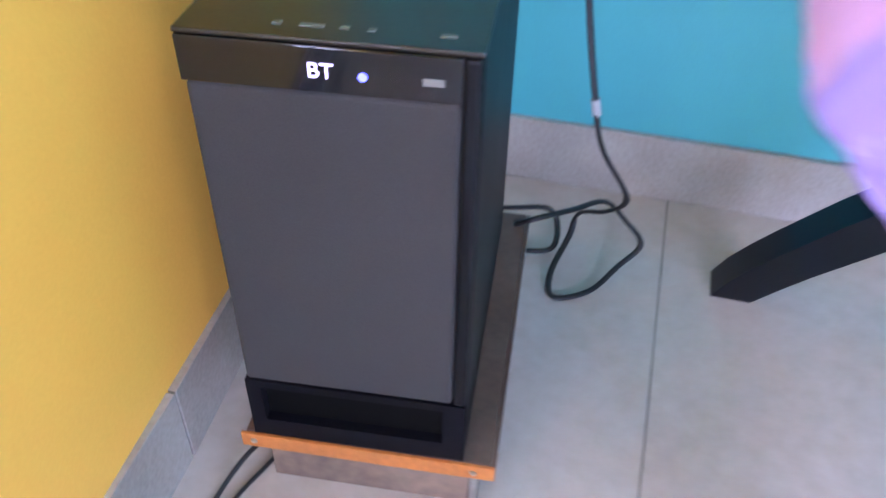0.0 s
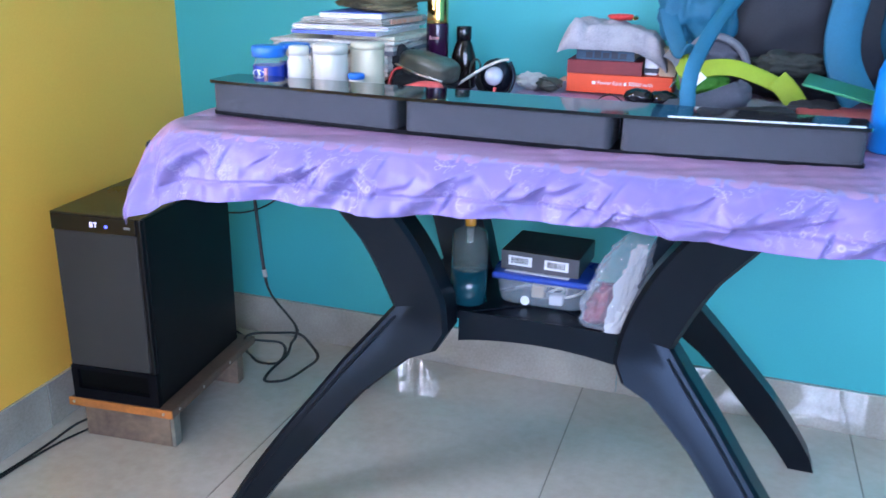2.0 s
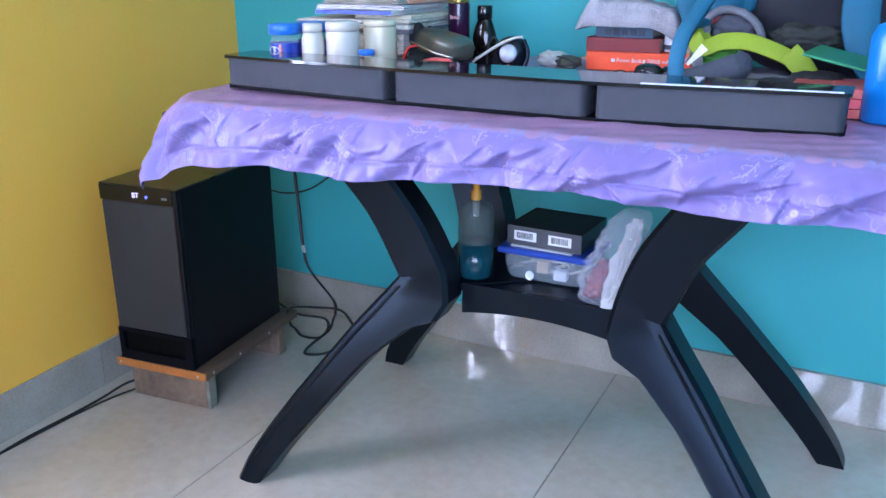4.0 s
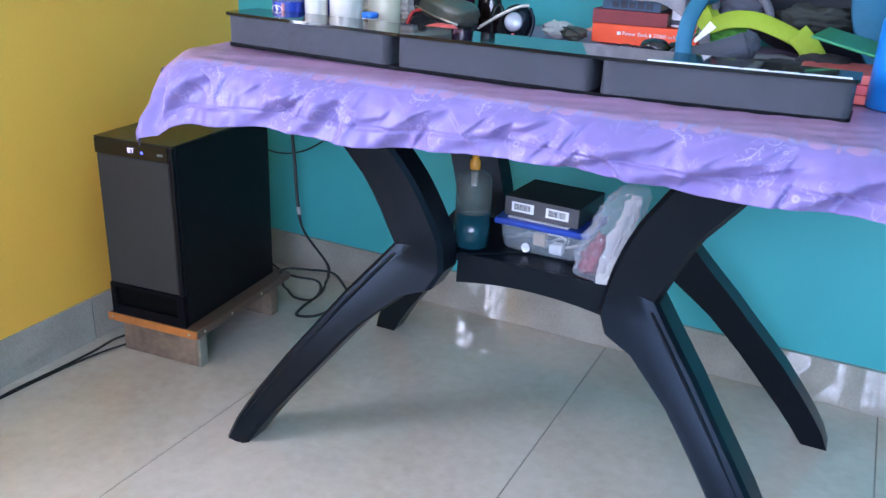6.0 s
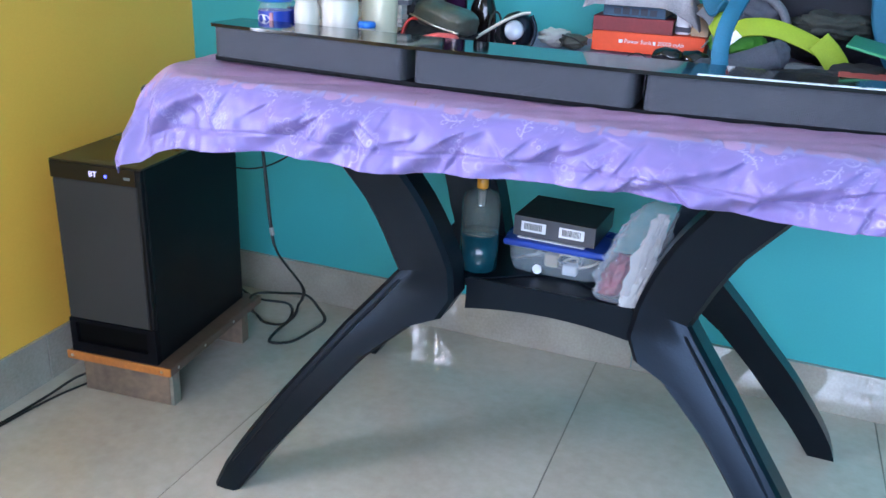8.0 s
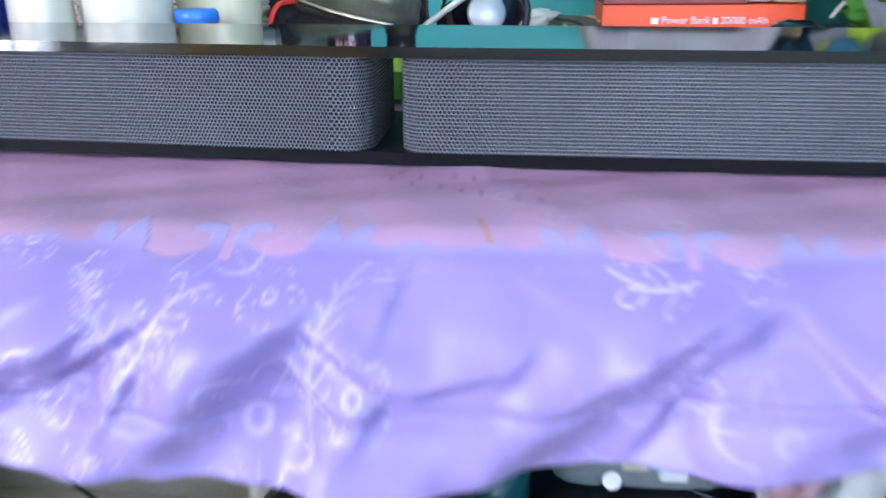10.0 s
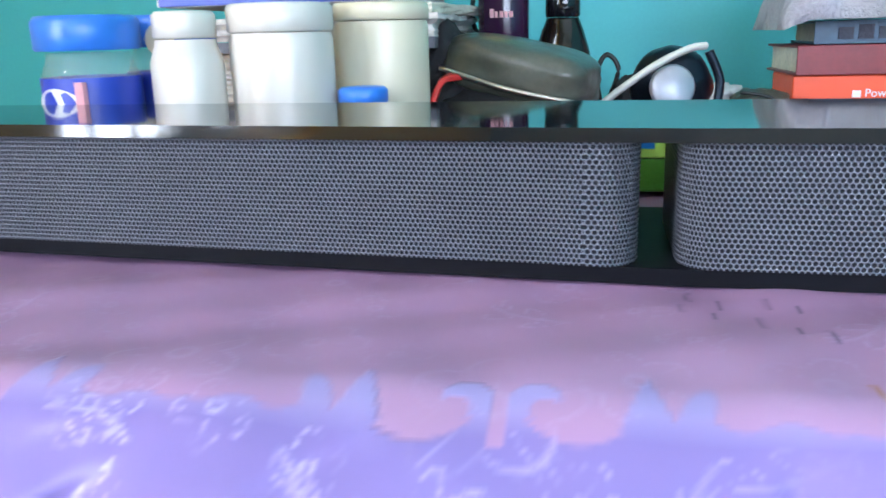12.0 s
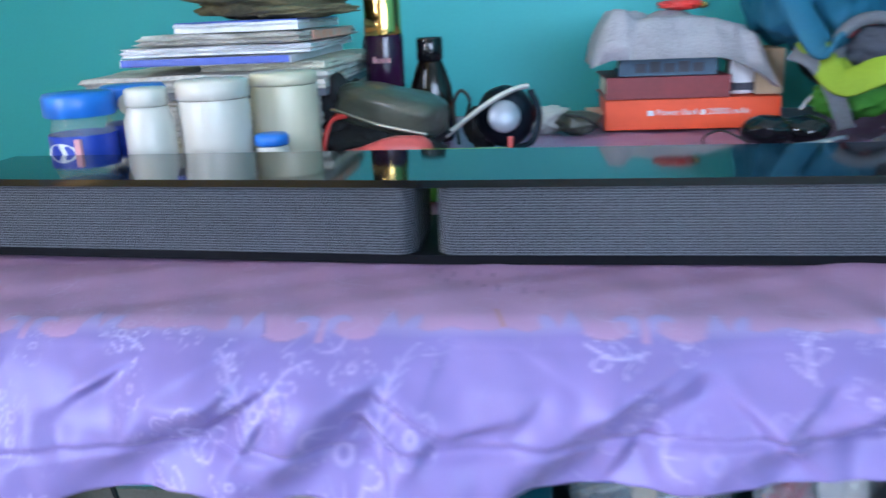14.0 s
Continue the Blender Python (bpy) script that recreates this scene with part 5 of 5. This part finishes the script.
wpart("roll", tube([(1.190, -0.505, 0.766), (1.215, -0.500, 0.770), (1.250, -0.490, 0.780), (1.288, -0.480, 0.795)], 0.0205, 8, 20, taper=(0.95, 1.05)), SLATE_CLOTH, sk, "", True)
wpart("cuff", lump(1.290, -0.479, 0.796, 0.016, 0.018, 0.021, 0.15, 2.5, 41), SLATE_CLOTH, sk, "", True)
wpart("toe", lump(1.192, -0.505, 0.765, 0.016, 0.018, 0.020, 0.2, 2.5, 42), SLATE_CLOTH, sk, "", True)
tg = at("white_tag", "small white card tag standing behind the sock", "tag", 1.226, -0.46, table_z(-0.46))
wpart("card", strap([(1.208, -0.462, 0.792), (1.220, -0.461, 0.806), (1.232, -0.460, 0.820)], lambda q: 0.004 + 0.010 * q, 0.0012, (0.7, 0, -0.7)), WHITE_LABEL, tg)
cl = at("grey_garment", "crumpled grey garment under the backpack straps", "clothes", 1.33, -0.36, table_z(-0.36))
wpart("cloth", lump(1.335, -0.36, table_z(-0.36) + 0.010, 0.090, 0.045, 0.016, 0.4, 2.6, 43), GREY_MESH, cl, "", True)
cl = at("dark_garment", "crumpled black garment behind the soundbar", "clothes", 1.40, -0.43, table_z(-0.43))
wpart("cloth", lump(1.385, -0.43, table_z(-0.43) + 0.012, 0.040, 0.030, 0.014, 0.35, 2.6, 44), BLACK_CLOTH, cl, "", True)
fo = thing("folder", "green plastic folder leaning under the backpack", "folder", pose(1.425, -0.480, table_z(-0.48) + 0.062, 2, 12, -8))
part("sheet", box(-0.050, 0.052, -0.02, 0.09, 0, 0.004, 0.001), FOLDER_GREEN, fo)
for k in range(3):
    fo = thing("folder", "red card folder in a low pile", "folder", pose(1.448 - 0.006 * k, -0.535, table_z(-0.535) + 0.002 + 0.013 * k, 0, 0, -6 + 3 * k), "pile of red folders")
    part("sheet", box(-0.065, 0.065, -0.05, 0.07, 0, 0.0122, 0.001), FOLDER_RED if k != 1 else PINK_CLOTH, fo)

wpart("blue_webbing", strap([(1.150, -0.275, zk + 0.165), (1.172, -0.300, zk + 0.115), (1.188, -0.315, zk + 0.092), (1.205, -0.320, zk + 0.105)], 0.030, 0.006, (0.7, 0.3, 0.4)), BAG_BLUE, bp, "folded blue fabric edge", True)
wpart("grey_webbing", strap([(1.160, -0.295, zk + 0.088), (1.180, -0.310, zk + 0.078), (1.196, -0.325, zk + 0.050), (1.205, -0.345, zk + 0.014)], 0.018, 0.003, (0.8, 0.2, 0.5)), GREY_MESH, bp, "grey webbing", True)
pen = at("white_pen", "short white plastic pen on the tablecloth", "pen", 1.155, -0.425, table_z(-0.425))
wpart("barrel", tube([(1.135, -0.432, table_z(-0.432) + 0.006), (1.150, -0.424, table_z(-0.42) + 0.008), (1.168, -0.414, table_z(-0.41) + 0.012)], 0.0055), WHITE_PLASTIC, pen, "", True)

# blue bottle with a white pump
zq = table_z(-0.585) + 0.001
sp = at("spray_bottle", "opaque blue plastic bottle with a white nozzle", "bottle", 1.497, -0.585, zq)
part("body", lathe([(0, 0), (0.034, 0), (0.037, 0.004), (0.037, 0.108), (0.032, 0.122), (0.016, 0.130), (0.013, 0.133)], seg=40, sy=0.8), BOTTLE_BLUE, sp, "", True)
part("nozzle", lathe([(0.014, 0.1335), (0.015, 0.135), (0.0145, 0.151), (0.008, 0.157), (0.006, 0.175), (0, 0.176)], seg=32), WHITE_PLASTIC, sp, "white nozzle", True)

# ---- things on the low shelf ----
ZSH = 0.4052
so = at("soap_bottle", "half-full clear pump bottle of teal liquid soap", "bottle", 0.876, -0.520, ZSH)
part("body", lathe([(0.032, 0.066), (0.032, 0.118), (0.0285, 0.132), (0.015, 0.139), (0.012, 0.142)], seg=40), SOAP_TOP, so, "clear plastic upper half", True)
part("liquid", lathe([(0, 0), (0.029, 0), (0.032, 0.004), (0.032, 0.0655), (0, 0.0655)], seg=40), SOAP_LIQ, so, "teal soap", True)
part("dip_tube", lathe([(0, 0.112), (0.0055, 0.112), (0.0065, 0.138), (0, 0.138)], seg=16), WHITE_PLASTIC, so, "white pump stem", True)
part("pump", lathe([(0.009, 0.1425), (0.0095, 0.144), (0.0095, 0.158), (0.006, 0.162), (0.006, 0.172), (0, 0.172)], seg=24), AMBER, so, "amber pump collar", True)

cn = at("storage_container", "clear plastic container of cables with a blue lid", "container", 1.003, -0.455, ZSH)
cn.scale = (0.88, 0.9, 0.95)
b = bmesh.new()
prof = []
for z, g in ((0, -0.012), (0.004, -0.008), (0.024, -0.003), (0.050, 0.0)):
    ring = []
    for k in range(64):
        a = 2 * math.pi * k / 64
        ca, sa = math.cos(a), math.sin(a)
        x = math.copysign(abs(ca) ** 0.35, ca) * (0.094 + g)
        y = math.copysign(abs(sa) ** 0.35, sa) * (0.062 + g)
        wob = 1 + 0.012 * math.sin(k * math.pi / 2) * (z < 0.03)
        ring.append(b.verts.new((x * wob, y * wob, z)))
    prof.append(ring)
for r0, r1 in zip(prof, prof[1:]):
    for k in range(64):
        b.faces.new((r0[k], r0[(k + 1) % 64], r1[(k + 1) % 64], r1[k]))
b.faces.new(prof[0][::-1])
part("tub", b, TUB_CLEAR, cn, "clear ribbed tub", True)
part("lid", box(-0.100, 0.100, -0.067, 0.067, 0.0505, 0.063, 0.005, 3), TUB_LID, cn, "royal blue lid")
part("lid_tab", box(-0.106, -0.0995, -0.02, 0.02, 0.046, 0.058, 0.002), TUB_LID, cn)
rnd = random.Random(5)
for k in range(5):
    cx, cy, rr = rnd.uniform(-0.05, 0.05), rnd.uniform(-0.040, -0.02), rnd.uniform(0.016, 0.026)
    pts = [(cx + rr * 1.5 * math.cos(a), cy + rr * 0.5 * math.sin(a), 0.026 + 0.012 * math.sin(a + k)) for a in [i * math.pi / 4 for i in range(8)]]
    part("coiled_cable", tube(pts, 0.0026, 5, 8, True), WHITE_PLASTIC if k % 2 else GREY_STUFF, cn, "coiled cable" if k == 0 else "", True)
part("adaptor", box(-0.020, 0.006, -0.050, -0.030, 0.016, 0.040, 0.003), KRAFT, cn)
part("adaptor", box(0.016, 0.044, -0.050, -0.030, 0.006, 0.026, 0.003), WHITE_LABEL, cn)
part("round_sticker", lathe([(0, 0), (0.009, 0), (0.009, 0.0006), (0, 0.0006)], seg=24), WHITE_LABEL, cn, "white round sticker").matrix_local = pose(-0.030, -0.0592, 0.012, 86, 0, 0)

bx = thing("barcode_box", "flat black card box with two white barcode labels", "box", pose(1.000, -0.442, ZSH + 0.0602, 0, 0, -3))
bx.scale = (0.91, 0.91, 0.92)
part("carton", box(-0.077, 0.077, -0.062, 0.075, 0.002, 0.040, 0.001), BOX_BLACK, bx)
part("front_side", box(-0.0768, 0.0768, -0.0632, -0.0622, 0.0023, 0.0395), BOX_SIDE, bx, "dark grey front side")
for x0 in (-0.062, 0.010):
    lb = part("label", box(x0, x0 + 0.047, -0.0638, -0.0633, 0.012, 0.031), WHITE_LABEL, bx, "white barcode label")
    rr = random.Random(9 + int(x0 * 1000))
    x = x0 + 0.006
    while x < x0 + 0.040:
        w = rr.choice((0.0007, 0.0012, 0.0018))
        part("barcode_line", box(x, x + w, -0.0642, -0.0639, 0.016, 0.028), BAR_INK, lb)
        x += w + rr.choice((0.0008, 0.0013))
part("paper_slip", box(-0.066, 0.060, -0.070, -0.02, 0.0002, 0.0018), WHITE_LABEL, bx, "white slip under the box")

pb = at("plastic_bag", "clear polythene bag of red wrapped things and a white sheet", "bag", 1.125, -0.555, ZSH)


def slumped(low, high, w, d, rough, seed, sub=5, flat=0.0):
    """A crinkled pouch from a low place to a high one, leaning."""
    b = bmesh.new()
    bmesh.ops.create_icosphere(b, subdivisions=sub, radius=1)
    off = Vector((seed, seed * 2, seed * 3))
    for v in b.verts:
        p = v.co.copy()
        h = (p.z + 1) / 2
        k = 1 + rough * (noise.noise(p * 2.6 + off) + 0.65 * noise.noise(p * 6.0 + off) + 0.45 * noise.noise(p * 13 + off) + 0.3 * noise.noise(p * 26 + off))
        c = Vector(low).lerp(Vector(high), h)
        full = math.sqrt(max(0.0, 1 - p.z * p.z))
        side = math.atan2(p.y, p.x)
        wide = w * (1 - 0.42 * h) * (0.55 + 0.45 * full)
        v.co = (c.x + wide * math.cos(side) * k, c.y + d * math.sin(side) * k * (0.3 + 0.7 * full), max(ZSH + 0.002, c.z + 0.010 * (k - 1)))
    return b


wpart("red_contents", slumped((1.104, -0.540, ZSH + 0.004), (1.126, -0.535, ZSH + 0.075), 0.026, 0.020, 0.35, 3, 4), BAG_RED, pb, "dark red wrapped things", True)
wpart("white_sheet", slumped((1.138, -0.574, ZSH + 0.002), (1.174, -0.560, ZSH + 0.155), 0.020, 0.006, 0.5, 7, 4), BAG_WHITE, pb, "creased white film")
wpart("printed_mark", box(1.155, 1.164, -0.5695, -0.5680, ZSH + 0.104, ZSH + 0.110), BAR_INK, pb)
wpart("film", slumped((1.122, -0.553, ZSH + 0.001), (1.166, -0.545, ZSH + 0.168), 0.055, 0.033, 0.24, 1), BAG_FILM, pb, "crinkled clear film")

# ---- cables on the floor and wall ----
cb = at("power_cable", "black flat cable hanging behind the table and coiled by the stand", "cable", 0.29, -0.25, 0)
pts = [(0.272, -0.250, 0.700), (0.268, -0.245, 0.600), (0.270, -0.245, 0.500), (0.282, -0.252, 0.400), (0.304, -0.272, 0.300), (0.320, -0.272, 0.240), (0.356, -0.232, 0.152), (0.335, -0.195, 0.100), (0.300, -0.155, 0.060), (0.292, -0.168, 0.030),
       (0.278, -0.230, 0.012), (0.288, -0.268, 0.006), (0.331, -0.245, 0.006), (0.362, -0.205, 0.022), (0.386, -0.180, 0.045), (0.362, -0.166, 0.068), (0.331, -0.172, 0.098), (0.296, -0.226, 0.118), (0.262, -0.262, 0.126), (0.235, -0.262, 0.110), (0.205, -0.215, 0.050),
       (0.192, -0.180, 0.020), (0.223, -0.189, 0.008), (0.270, -0.179, 0.010), (0.272, -0.141, 0.024), (0.255, -0.136, 0.045), (0.199, -0.168, 0.058), (0.17, -0.20, 0.09), (0.16, -0.25, 0.15)]
wpart("lead", tube(pts, 0.0042, 8, 8, False, None, 0.7), CABLE, cb, "", True)
wpart("tie", tube([(0.304, -0.272, 0.300), (0.308, -0.273, 0.282)], 0.0052), GREY_SOFT, cb, "pale tie")
cb = at("speaker_cable", "thin black cable strung along the wall under the table", "cable", 0.10, -0.02, 0)
wpart("lead", tube([(0.0, -0.03, 0.350), (0.05, -0.022, 0.340), (0.11, -0.018, 0.348), (0.17, -0.014, 0.375), (0.24, -0.014, 0.43), (0.30, -0.014, 0.52), (0.33, -0.03, 0.66)], 0.0022), CABLE, cb, "", True)
cb = at("floor_cable", "pair of thin black cables along the skirting", "cable", 0.01, -0.85, 0)
wpart("lead", tube([(-0.004, -1.55, 0.003), (-0.004, -1.2, 0.003), (0.002, -0.95, 0.003), (-0.001, -0.85, 0.003), (0.004, -0.74, 0.003), (0.006, -0.66, 0.004), (0.020, -0.60, 0.016), (0.045, -0.55, 0.018)], 0.0028), CABLE, cb, "", True)
wpart("lead", tube([(0.004, -1.55, 0.003), (0.003, -1.1, 0.003), (0.004, -0.90, 0.003), (0.010, -0.76, 0.003), (0.022, -0.66, 0.003), (0.040, -0.60, 0.004), (0.060, -0.55, 0.006)], 0.0024), CABLE, cb, "", True)

# ---- floor tiles and skirting tiles, piece by piece ----
TS, GAP = 0.60, 0.0022


def slab_mesh(name, w, d, h, material, bevel=0.0008):
    me = bpy.data.meshes.new(name)
    b = box(0, w, 0, d, 0, h, bevel, 1)
    b.to_mesh(me)
    b.free()
    me.materials.append(material)
    return me


tile_me = slab_mesh("tile", TS - GAP, 2 * TS - GAP, 0.010, TILE)
for i in range(0, 6):
    for j in range(-2, 1):
        o = new("tile", tile_me)
        o.parent = floor
        o.matrix_local = pose(1.02 + (i - 1) * TS + GAP / 2 - 0.6 + 0.0, (j - 1) * 2 * TS + GAP / 2 + 0.02, -0.010 + 0.00015 * ((i * 3 + j * 5) % 3 - 1))
for k in range(3):
    o = new("skirting_tile", slab_mesh("skirting_tile", 2 * TS - 0.001, 0.011, 0.104, SKIRT))
    o.parent = skirt_n
    o.matrix_local = pose(-0.10 + k * 2 * TS, -0.011, 0.0002)
y = -0.002
for k in range(6):
    o = new("skirting_tile", slab_mesh("skirting_tile", 0.011, TS - GAP, 0.104, SKIRT))
    o.parent = skirt_w
    y0 = -0.010 - (k + 1) * TS + GAP
    ang = math.degrees(math.atan2(left_x(y0) - left_x(y0 + TS), TS))
    o.matrix_local = pose(left_x(y0) + 0.0005, y0, 0.0002, 0, 0, ang)
